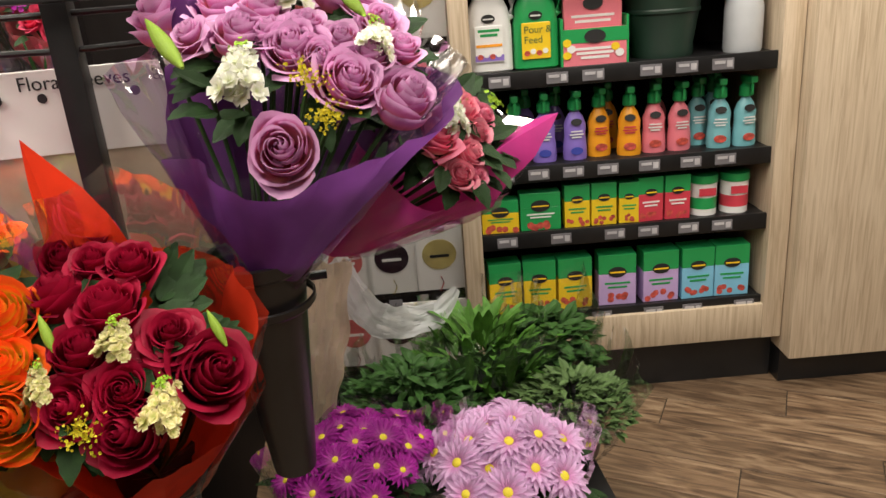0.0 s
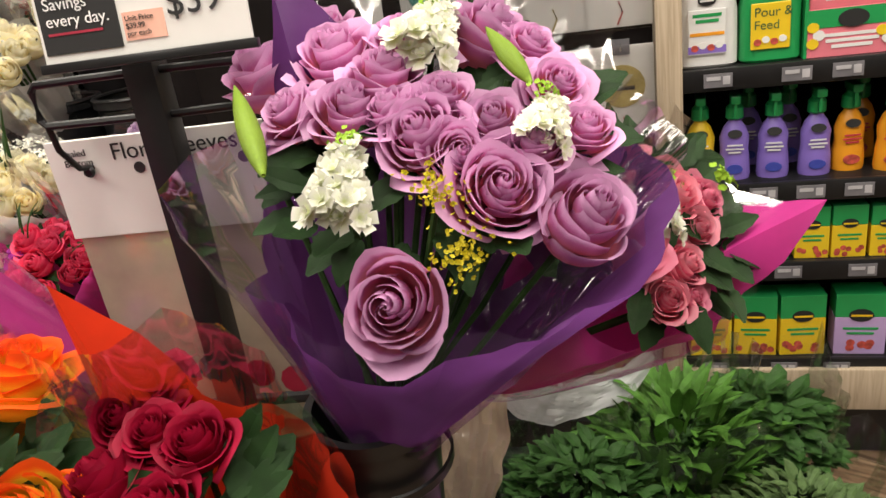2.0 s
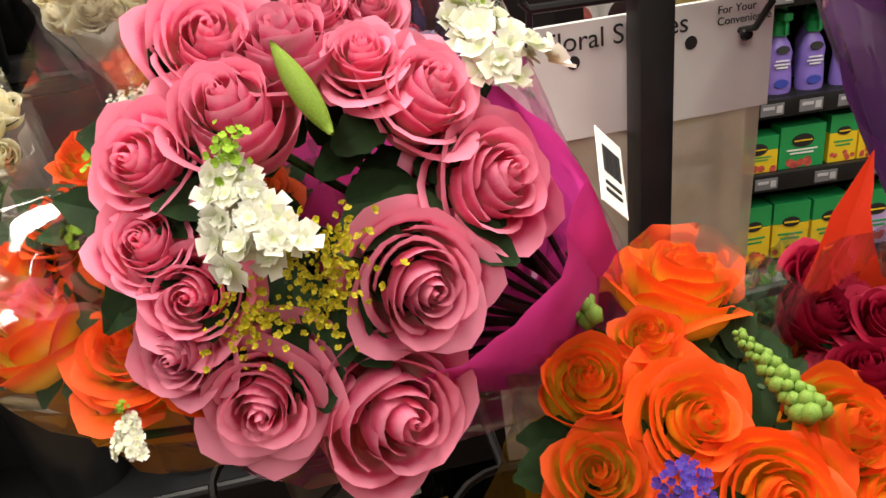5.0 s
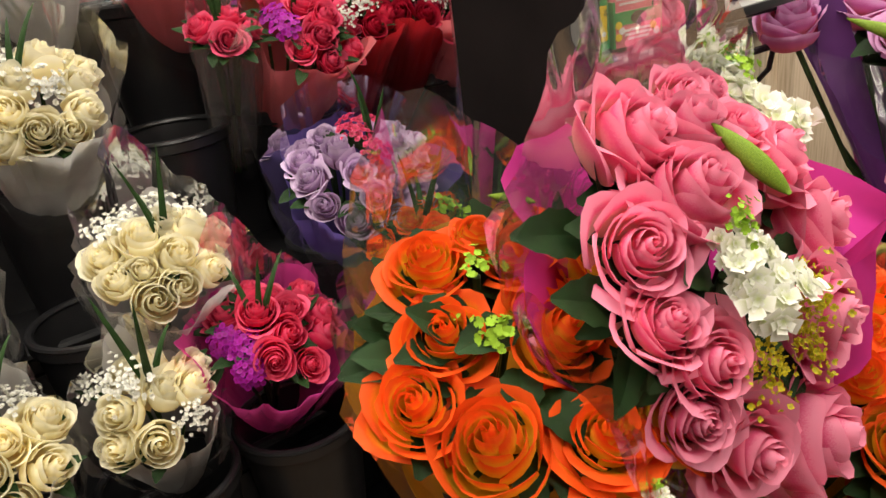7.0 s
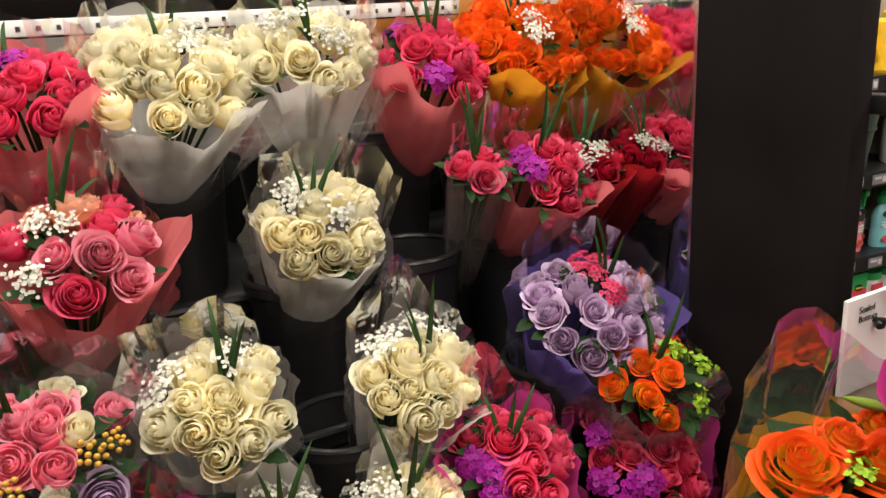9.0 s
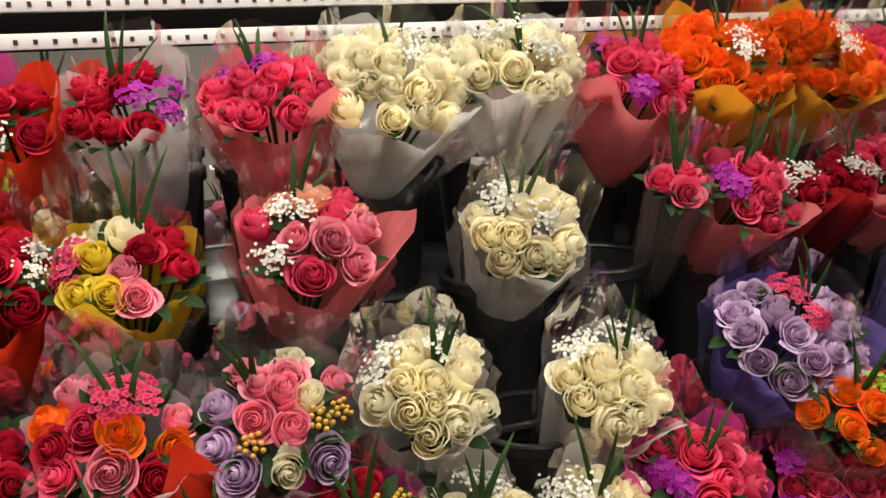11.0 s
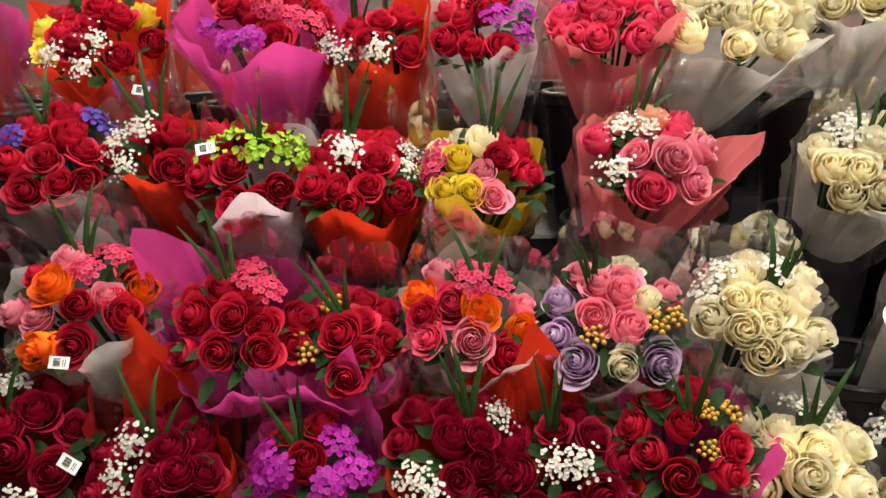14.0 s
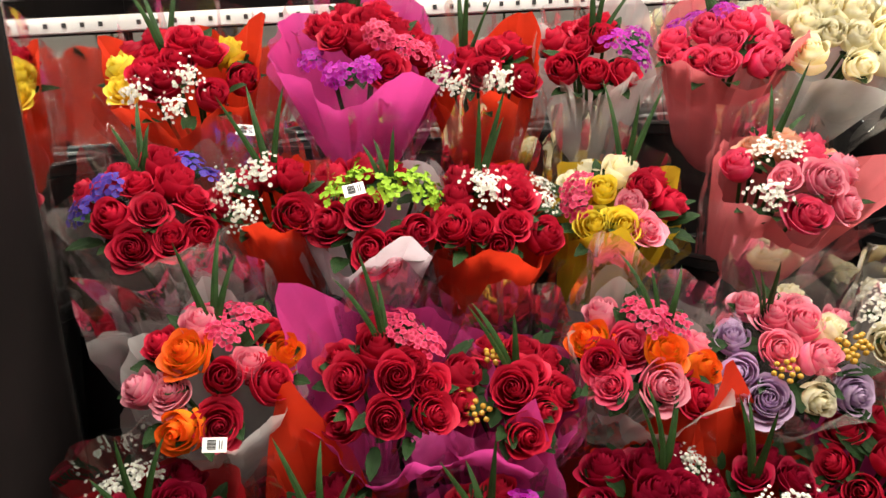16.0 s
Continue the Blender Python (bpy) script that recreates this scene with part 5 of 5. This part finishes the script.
def spray_bottle(s, z, col, dep=0.1):
    e = thing("plant_spray_bottle", "coloured plant food spray bottle with a green trigger cap", "spray bottle", G @ pose(s, dep, z, 0, 0, random.Random(int(s * 991)).uniform(-12, 12)), "plant spray bottles")
    part("bottle", lathe_bm([(0, 0), (0.034, 0), (0.036, 0.01), (0.034, 0.05), (0.031, 0.07), (0.033, 0.1), (0.024, 0.125), (0.014, 0.138), (0.013, 0.148)], 20, None, 0.75), col, e)
    cap = part("spray_cap", lathe_bm([(0.015, 0.142), (0.02, 0.146), (0.019, 0.17), (0.012, 0.178), (0.01, 0.2), (0, 0.202)], 16), GREEN_P, e, "green cap")
    part("nozzle", span_bm(-0.011, 0.011, -0.042, 0.02, 0.184, 0.203, 0.004), GREEN_P, cap)
    part("trigger", span_bm(-0.004, 0.004, -0.034, -0.026, 0.15, 0.186, 0.002), GREEN_P, cap)
    part("badge", disc_bm(0.016), INK, e, "", pose(0, -0.026, 0.112, 78))
    for z0, hw in ((0.083, 0.017), (0.074, 0.02), (0.066, 0.014)):
        part("print_line", span_bm(-hw, hw, -0.0272, -0.0255, z0, z0 + 0.0035), WHITE_P if col is not ORANGE_P else RED_P, e, "", None, False)
    part("label_picture", disc_bm(0.018), FLOWER_P if col is not PURPLE_P else plain("pack_blue", (0.05, 0.07, 0.4), 0.4), e, "", pose(0, -0.0285, 0.028, 92))
    return e


for ps, pc, pd in ((0.1, YELLOW_P, 0.1), (0.175, PURPLE_P, 0.09), (0.26, PURPLE_P, 0.09), (0.35, PURPLE_P, 0.09), (0.425, ORANGE_P, 0.11), (0.51, ORANGE_P, 0.09), (0.585, PINK_P, 0.1), (0.66, PINK_P, 0.1), (0.73, TEAL_P, 0.15), (0.775, TEAL_P, 0.09), (0.85, TEAL_P, 0.09),
                   (0.22, PURPLE_P, 0.2), (0.31, PURPLE_P, 0.2), (0.47, ORANGE_P, 0.2), (0.62, PINK_P, 0.2), (0.8, TEAL_P, 0.22)):
    spray_bottle(ps, SHELVES[2], pc, pd)


def jug(s, z, col, face):
    e = thing("plant_food_jug", "large plant food jug with a handle and printed label", "jug", G @ pose(s, 0.1, z), "plant food jugs")
    bm = bmesh.new()
    rows = []
    for zz, w, d in ((0.0, 0.058, 0.036), (0.006, 0.064, 0.042), (0.12, 0.063, 0.042), (0.17, 0.055, 0.038), (0.21, 0.036, 0.03), (0.235, 0.02, 0.02), (0.25, 0.018, 0.018)):
        rows.append([bm.verts.new((w * math.copysign(abs(math.cos(a)) ** 0.6, math.cos(a)), d * math.copysign(abs(math.sin(a)) ** 0.6, math.sin(a)), zz)) for a in [k * math.pi / 12 for k in range(24)]])
    grid_faces(bm, rows, True, closed=True)
    bm.faces.new(rows[0][::-1])
    part("jug_body", bm, col, e)
    part("jug_cap", lathe_bm([(0.021, 0.245), (0.022, 0.25), (0.022, 0.275), (0, 0.278)], 20), PURPLE_P if col is not GREEN_P else GREEN_P, e)
    part("jug_handle", rod_bm([(0.03, 0, 0.225), (0.058, 0, 0.22), (0.07, 0, 0.19), (0.066, 0, 0.15), (0.05, 0, 0.14)], 0.011, 10), col, e)
    lab = part("jug_label", span_bm(-0.044, 0.036, -0.0465, -0.0425, 0.03, 0.128, 0.002), face, e, "printed front label", None, False)
    part("badge", disc_bm(0.019), INK, e, "", pose(-0.004, -0.0435, 0.146, 96))
    part("badge_stripe", span_bm(-0.018, 0.01, -0.0462, -0.0452, 0.1435, 0.1475), WHITE_P, e, "", None, False)
    if col is GREEN_P:
        text_part("printed_text", "Pour &\nFeed", 0.027, MATS["pot_ink"], lab, pose(-0.038, -0.0472, 0.1, 90))
    else:
        for z0, hw, mat in ((0.112, 0.03, GREEN_P), (0.1, 0.024, GREEN_P), (0.072, 0.036, ORANGE_P)):
            part("print_line", span_bm(-0.004 - hw, -0.004 + hw, -0.0478, -0.0466, z0, z0 + 0.007), mat, lab, "", None, False)
        part("purple_band", span_bm(-0.044, 0.036, -0.0474, -0.0466, 0.034, 0.05), PURPLE_P, lab, "", None, False)
    for k in range(4):
        part("label_picture", disc_bm(0.008, 0.9), (FLOWER_P, WHITE_P)[k % 2], lab, "", pose(-0.03 + 0.017 * k, -0.0474, 0.046 + 0.005 * (k % 2), 90))
    return e


plain("pot_ink", (0.02, 0.1, 0.04), 0.5)
jug(0.115, SHELVES[3], WHITE_P, WHITE_P)
jug(0.245, SHELVES[3], GREEN_P, YELLOW_P)


def tray_box(s, z):
    e = thing("plant_food_display_tray", "green and pink display tray of plant food packs", "display box", G @ pose(s, 0.06, z))
    part("tray_front", span_bm(-0.09, 0.09, 0, 0.012, 0, 0.1, 0.001), PINK_P, e, "", None, False)
    part("tray_side", span_bm(-0.095, -0.088, 0, 0.16, 0, 0.13), GREEN_P, e, "", None, False)
    part("tray_side", span_bm(0.088, 0.095, 0, 0.16, 0, 0.13), GREEN_P, e, "", None, False)
    part("tray_back", span_bm(-0.095, 0.095, 0.15, 0.16, 0, 0.24), GREEN_P, e, "", None, False)
    for k in range(3):
        part("packet", span_bm(-0.082, 0.082, 0.025 + 0.04 * k, 0.05 + 0.04 * k, 0, 0.19 + 0.012 * k, 0.003), PINK_P if k % 2 == 0 else GREEN_P, e, "", None, False)
    part("green_band", span_bm(-0.09, 0.09, -0.0015, 0, 0.062, 0.1), GREEN_P, e, "", None, False)
    part("badge", disc_bm(0.03), INK, e, "", pose(0, -0.003, 0.078, 90))
    for z0, hw, y0 in ((0.042, 0.06, -0.0015), (0.03, 0.052, -0.0015), (0.018, 0.04, -0.0015), (0.128, 0.06, 0.0235), (0.114, 0.05, 0.0235)):
        part("print_line", span_bm(-hw, hw, y0, y0 + 0.0012, z0, z0 + 0.007), WHITE_P, e, "", None, False)
    for k in range(5):
        part("flower_picture", disc_bm(0.012, 0.9), (YELLOW_P, WHITE_P)[k % 2], e, "", pose(-0.078 + 0.012 * (k % 2) + (0.135 if k > 2 else 0), -0.002, 0.03 + 0.017 * (k % 3), 90))
    part("badge", disc_bm(0.028), INK, e, "", pose(0, 0.022, 0.165, 90))
    return e


tray_box(0.405, SHELVES[3])
pot = thing("plant_pot", "dark green ribbed plastic plant pot on the shelf", "plant pot", G @ pose(0.62, 0.15, SHELVES[3]))
part("pot_body", lathe_bm([(0, 0), (0.085, 0), (0.088, 0.02), (0.086, 0.03), (0.112, 0.2), (0.118, 0.205), (0.118, 0.235), (0.11, 0.235), (0.1, 0.2), (0.08, 0.02)], 36), plain("pot_green", (0.012, 0.03, 0.02), 0.45, 0, 0.2, 12), pot)
part("pot_ring", lathe_bm([(0.102, 0.12), (0.105, 0.123), (0.105, 0.13), (0.103, 0.134)], 36), MATS["pot_green"], pot)
btl = thing("clear_spray_bottle", "frosted clear plastic bottle standing on the shelf", "bottle", G @ pose(0.835, 0.1, SHELVES[3]))
part("bottle_body", lathe_bm([(0, 0), (0.05, 0), (0.053, 0.008), (0.053, 0.12), (0.045, 0.15), (0.02, 0.19), (0.018, 0.21), (0, 0.212)], 28), plain("frosted_plastic", (0.5, 0.52, 0.54), 0.3, 0, 0.1, 6), btl)
part("bottle_cap", lathe_bm([(0.021, 0.2), (0.022, 0.235), (0, 0.238)], 20), WHITE_P, btl)


def watering_can(s, z, col, label):
    e = thing("watering_can", label, "watering can", G @ pose(s, 0.12, z, 0, 0, 200), "watering cans on the shelf")
    part("can_body", lathe_bm([(0, 0), (0.075, 0), (0.08, 0.01), (0.07, 0.15), (0.06, 0.16), (0.055, 0.155)], 28), col, e)
    part("spout", rod_bm([(0.06, 0, 0.03), (0.12, 0, 0.09), (0.16, 0, 0.16)], 0.013, 10), col, e)
    part("can_handle", rod_bm([(-0.06, 0, 0.03), (-0.12, 0, 0.07), (-0.12, 0, 0.15), (-0.04, 0, 0.2), (0.03, 0, 0.17)], 0.009, 8), col, e)
    return e


watering_can(0.22, SHELVES[4], plain("can_blue", (0.02, 0.09, 0.4), 0.35), "blue plastic watering can on the shelf")
watering_can(0.5, SHELVES[4], plain("can_yellow", (0.75, 0.45, 0.02), 0.35), "yellow plastic watering can on the shelf")
watering_can(0.75, SHELVES[4], plain("can_yellow", (0.75, 0.45, 0.02), 0.35), "yellow plastic watering can on the shelf")

# ---- balloon packs beside the shelf ----
bp = thing("peg_board", "dark peg board hung with packed foil balloons", "peg board", G)
part("panel", span_bm(-0.62, -0.004, 0.06, 0.09, 0.1, 2.0), CASE_BLACK, bp)
part("panel_foot", span_bm(-0.62, -0.004, 0.02, 0.09, 0.0, 0.1), BLACK, bp)
BALLOONS = [plain("foil_" + n, c, 0.25, 0.3, 0.3, 18) for n, c in (("rainbow", (0.2, 0.55, 0.5)), ("coral", (0.7, 0.18, 0.18)), ("black", (0.03, 0.01, 0.02)), ("rose", (0.6, 0.35, 0.36)), ("gold", (0.6, 0.5, 0.2)))]


def balloon_pack(s, z, k, w=0.145, h=0.22):
    e = thing("balloon_pack", "white flat pack with a printed foil balloon", "balloon pack", G @ pose(s, 0.045 + 0.004 * (k % 2), z, 3, 0, 0), "balloon packs on the panel")
    card = part("pack_card", span_bm(-w / 2, w / 2, 0, 0.004, -h, 0, 0.001), WHITE, e, "", None, False)
    part("balloon_picture", disc_bm(w * 0.36, 0.95), BALLOONS[k % 5], card, "printed balloon picture", pose(0, -0.001, -h * 0.42, 90))
    part("picture_lines", span_bm(-w * 0.2, w * 0.2, -0.0035, -0.0022, -h * 0.46, -h * 0.42), WHITE if k % 5 != 4 else INK, card, "", None, False)
    part("swirl", rod_bm([(0, -0.002, -h * 0.75), (0.008, -0.002, -h * 0.85), (-0.004, -0.002, -h * 0.97)], 0.002, 5), BALLOONS[(k + 2) % 5], card)
    tag = part("price_sticker", span_bm(-0.02, 0.02, -0.003, -0.001, -0.02, 0.015), plain("tag_grey", (0.16, 0.155, 0.17), 0.5), e, "", None, False)
    part("pack_pouch", span_bm(-w / 2 - 0.006, w / 2 + 0.006, -0.008, -0.0075, -h - 0.006, 0.004), FILM, e, "clear pouch", None, False)
    part("peg_hook", rod_bm([(0, 0.02, 0.005), (0, -0.05, 0.0), (0, -0.055, 0.008)], 0.002, 6), SILVER, e)
    return e


k = 0
for z in (1.36, 1.1, 0.86, 0.6, 0.36):
    for s in (-0.5, -0.36, -0.22, -0.075):
        balloon_pack(s, z, k)
        k += 1 + (s == -0.22)

# ---- pot plants on the low stand ----
stand = thing("plant_stand", "low black stand under the pot plants", "stand", pose(0, 0, 0))
part("stand_top", span_bm(-0.2, 0.46, 0.98, 1.78, 0.28, 0.3, 0.004), BLACK, stand)
part("grip_rail", rod_bm([(-0.19, 1.41, 0.29), (-0.19, 1.41, 0.585), (-0.175, 1.41, 0.6), (-0.09, 1.41, 0.6), (-0.075, 1.41, 0.585), (-0.075, 1.41, 0.29)], 0.014, 12), SILVER, stand, "polished steel grip rail")
for sx in (-0.17, 0.43):
    for sy in (1.02, 1.74):
        part("stand_leg", span_bm(sx - 0.015, sx + 0.015, sy - 0.015, sy + 0.015, 0, 0.28), BLACK_METAL, stand)


def mum_mesh(key, mat_name, base, tip):
    k = ("mum", key)
    if k not in MESHES:
        bm = bmesh.new()
        rnd = random.Random(9)
        for ring, (n, r0, up) in enumerate(((20, 1.0, 0.15), (18, 0.85, 0.35), (14, 0.62, 0.55))):
            for j in range(n):
                a = 2 * math.pi * j / n + ring * 0.2 + rnd.uniform(-0.06, 0.06)
                m = Matrix.Rotation(a - math.pi / 2, 4, "Z") @ Matrix.Translation((0, 0.12, 0.1 + 0.05 * ring)) @ Matrix.Rotation(up, 4, "X")
                leaf_bm(bm, m, r0 * rnd.uniform(0.85, 1.0), 0.13, rnd.uniform(0.1, 0.5), 0.4, 4)
        MESHES[k] = to_mesh("mum_petals", bm, petal(mat_name, base, tip))
        bm = bmesh.new()
        ico_bm(bm, (0, 0, 0.18), 0.2, 2, 0.5)
        MESHES[("eye", key)] = to_mesh("flower_eye", bm, plain("mum_eye", (0.6, 0.5, 0.02), 0.6, 0, 0.3, 80))
    return MESHES[k], MESHES[("eye", key)]


def mum_plant(x, y, z, r, key, cols, n, size, label, seed):
    e = thing("potted_mum", label, "potted plant", pose(x, y, 0.3), "potted mums")
    rnd = random.Random(seed)
    hgt = z - 0.3
    part("pot", lathe_bm([(0, 0), (0.06, 0), (0.08, 0.11), (0.085, 0.12), (0.08, 0.12), (0.07, 0.1), (0, 0.1)], 24), BLACK, e)
    pet, eye = mum_mesh(key, *cols)
    spots = []
    for k in range(n):
        f = math.sqrt((k + 0.5) / n)
        a = k * 2.4
        p = Vector((r * f * math.cos(a), r * f * math.sin(a), hgt + 0.5 * r * (0.6 - f * f) + rnd.uniform(-0.012, 0.012)))
        m = Matrix.Translation(p) @ dir_frame((p.x / r * 0.8, p.y / r * 0.8 - 0.25, 1), rnd.uniform(0, 6)) @ Matrix.Scale(size * rnd.uniform(0.85, 1.1), 4)
        fl = part("mum_flower", pet, None, e, "", m)
        part("flower_eye", eye, None, fl)
    bm = bmesh.new()
    for k in range(90):
        a, f = rnd.uniform(0, 6.3), rnd.uniform(0.2, 1.05)
        m = Matrix.Translation((r * f * math.cos(a), r * f * math.sin(a), rnd.uniform(0.12, hgt - 0.02))) @ Matrix.Rotation(a - 1.57, 4, "Z") @ Matrix.Rotation(rnd.uniform(-0.2, 0.8), 4, "X")
        leaf_bm(bm, m, 0.05, 0.014)
    part("foliage", bm, LEAF, e)
    part("clear_sleeve", cone_bm(r * 1.25, 0.07, hgt * 0.9, [(0, 0.06, 0.7), (200, 0.05, 0.6)], rnd, back=0.0, ruffle=0.05), FILM, e, "", pose(0, 0, hgt))
    return e


mum_plant(-0.03, 1.13, 0.56, 0.12, "violet", ("mum_violet", (0.5, 0.1, 0.4), (0.36, 0.015, 0.3)), 26, 0.036, "potted mum with violet daisy flowers in clear wrap", 1)
mum_plant(0.22, 1.13, 0.52, 0.125, "pale", ("mum_pale", (0.6, 0.25, 0.5), (0.66, 0.42, 0.66)), 22, 0.05, "potted mum with pale lilac flowers in clear wrap", 2)
mum_plant(0.12, 1.0, 0.42, 0.07, "rosy", ("mum_rosy", (0.5, 0.03, 0.12), (0.5, 0.02, 0.1)), 12, 0.03, "small potted mum with crimson flowers in clear wrap", 3)


def leafy_plant(x, y, z, r, n, ln, wd, mat, label, seed, upright=0.5):
    e = thing("leafy_pot_plant", label, "potted plant", pose(x, y, 0.3), "leafy pot plants")
    rnd = random.Random(seed)
    hgt = z - 0.3
    part("pot", lathe_bm([(0, 0), (0.06, 0), (0.08, 0.11), (0.085, 0.12), (0.08, 0.12), (0.07, 0.1), (0, 0.1)], 24), BLACK, e)
    bm = bmesh.new()
    for k in range(n):
        a, f = rnd.uniform(0, 6.3), math.sqrt(rnd.random())
        top = hgt * (1 - 0.35 * f * f) * rnd.uniform(0.75, 1.05)
        m = Matrix.Translation((r * f * math.cos(a), r * f * math.sin(a), max(0.1, top - ln * 0.6))) @ Matrix.Rotation(a - 1.57 + rnd.uniform(-0.8, 0.8), 4, "Z") @ Matrix.Rotation(upright + rnd.uniform(-0.5, 0.5), 4, "X")
        leaf_bm(bm, m, ln * rnd.uniform(0.7, 1.2), wd * rnd.uniform(0.8, 1.2), rnd.uniform(0.1, 0.6), 0.3, 5)
    part("foliage", bm, mat, e)
    for k in range(16):
        a, f = rnd.uniform(0, 6.3), math.sqrt(rnd.random()) * 0.8
        bm = rod_bm([(0.02 * math.cos(a), 0.02 * math.sin(a), 0.09), (r * f * math.cos(a), r * f * math.sin(a), hgt * 0.8)], 0.002, 5)
        part("stem", bm, STEM, e)
    part("clear_sleeve", cone_bm(r * 1.2, 0.07, hgt * 0.9, [(40, 0.05, 0.7), (250, 0.04, 0.6)], rnd, back=0.02, ruffle=0.05), FILM, e, "", pose(0, 0, hgt * 0.95))
    return e


MIDLEAF = green("leaf_mid", (0.03, 0.078, 0.018))
leafy_plant(0.08, 1.45, 0.54, 0.13, 520, 0.045, 0.012, MIDLEAF, "dense dark green pot plant in clear wrap", 11)
leafy_plant(0.26, 1.58, 0.58, 0.13, 260, 0.085, 0.014, BRIGHT, "bright green lily pot plant with upright leaves", 12, 1.0)
leafy_plant(0.42, 1.4, 0.49, 0.13, 700, 0.03, 0.008, green("leaf_ivy", (0.07, 0.12, 0.04)), "small-leaved ivy pot plant in clear wrap", 13)
leafy_plant(0.42, 1.63, 0.54, 0.12, 380, 0.05, 0.016, MIDLEAF, "dark green pot plant behind the ivy", 14)



def sheet_bm(spine, half, fold, waves, seed):
    """A soft sheet along a spine of points; half: half its width at each point, fold: depth of its folds."""
    bm = bmesh.new()
    srnd = random.Random(seed)
    pts = [Vector(p) for p in spine]
    rows, steps = [], 8
    for i in range((len(pts) - 1) * steps + 1):
        k, q = divmod(i, steps)
        q /= steps
        p = [pts[max(0, min(len(pts) - 1, k + d))] for d in (-1, 0, 1, 2)]
        mid = 0.5 * (2 * p[1] + (p[2] - p[0]) * q + (2 * p[0] - 5 * p[1] + 4 * p[2] - p[3]) * q * q + (3 * p[1] - p[0] - 3 * p[2] + p[3]) * q ** 3)
        way = (p[2] - p[1] if k < len(pts) - 1 else p[1] - p[0]).normalized()
        wide = way.cross(Vector((0.2, -0.9, 0.35))).normalized()
        out = wide.cross(way)
        w = half[min(k, len(half) - 1)] * (1 - q) + half[min(k + 1, len(half) - 1)] * q
        row = []
        for j in range(25):
            u = j / 12 - 1
            lift = fold * (abs(math.sin(waves * u + 0.22 * i)) + 0.5 * abs(math.sin(2.3 * waves * u - 0.3 * i + 1))) + srnd.uniform(-0.001, 0.001)
            row.append(bm.verts.new(mid + wide * (w * u * (1 + 0.06 * math.sin(0.9 * i))) + out * lift))
        rows.append(row)
    grid_faces(bm, rows, True)
    return bm


drape = thing("plastic_plant_wrap", "beige and white plastic wrap hanging beside the plants", "plastic wrap", pose(0, 0, 0))
part("beige_drape", sheet_bm([(-0.05, 1.2, 0.88), (-0.075, 1.25, 0.74), (-0.095, 1.29, 0.62), (-0.115, 1.31, 0.5), (-0.12, 1.31, 0.4)], (0.05, 0.055, 0.05, 0.04, 0.035), 0.012, 4.0, 3),
     paper("beige_plastic", (0.66, 0.56, 0.42), 0.35, 0.35, 0.08), drape, "limp beige plastic sheet")
part("white_edge", sheet_bm([(-0.03, 1.25, 0.86), (0.0, 1.31, 0.75), (0.04, 1.43, 0.65), (0.1, 1.54, 0.59), (0.17, 1.61, 0.57), (0.22, 1.62, 0.62)], (0.02, 0.03, 0.035, 0.035, 0.028, 0.01), 0.004, 1.6, 4),
     paper("white_plastic", (0.74, 0.76, 0.78), 0.22, 0.35, 0.1), drape, "curled white plastic edge")

# ---- floor planks ----
PW, PL = 0.15, 0.92
plank_me = {}
prnd = random.Random(4)
floor_ob = bpy.data.objects["floor"]
FLOOR_TURN = Matrix.Rotation(radians(-32), 4, "Z")
n_planks = 0
far_bm = bmesh.new()
for row in range(-60, 61):
    for col in range(-12, 13):
        c = FLOOR_TURN @ Vector((col * PL + (row * 0.37 % 1) * PL, row * PW, 0))
        if not (-5.5 < c.x < 4.5 and -4.5 < c.y < 4.1):
            continue
        if not (-1.2 < c.x < 3.2 and -0.5 < c.y < 3.0) or n_planks >= 290:
            corners = [(sx * (PL - 0.003) / 2, sy * (PW - 0.003) / 2) for sx, sy in ((-1, -1), (1, -1), (1, 1), (-1, 1))]
            top = [far_bm.verts.new(c + FLOOR_TURN @ Vector((x, y, 0))) for x, y in corners]
            low = [far_bm.verts.new(v.co - Vector((0, 0, 0.008))) for v in top]
            far_bm.faces.new(top)
            for k in range(4):
                far_bm.faces.new((low[k], low[(k + 1) % 4], top[(k + 1) % 4], top[k]))
            continue
        if "m" not in plank_me:
            plank_me["m"] = to_mesh("plank", box_bm(PL - 0.003, PW - 0.003, 0.008, (0, 0, -0.004), 0.0012), FLOORWOOD, False)
        part("plank", plank_me["m"], None, floor_ob, "", Matrix.Translation(c) @ FLOOR_TURN)
        n_planks += 1
tagged(part("plank_field", far_bm, FLOORWOOD, floor_ob, "", None, False), kind="stuff")
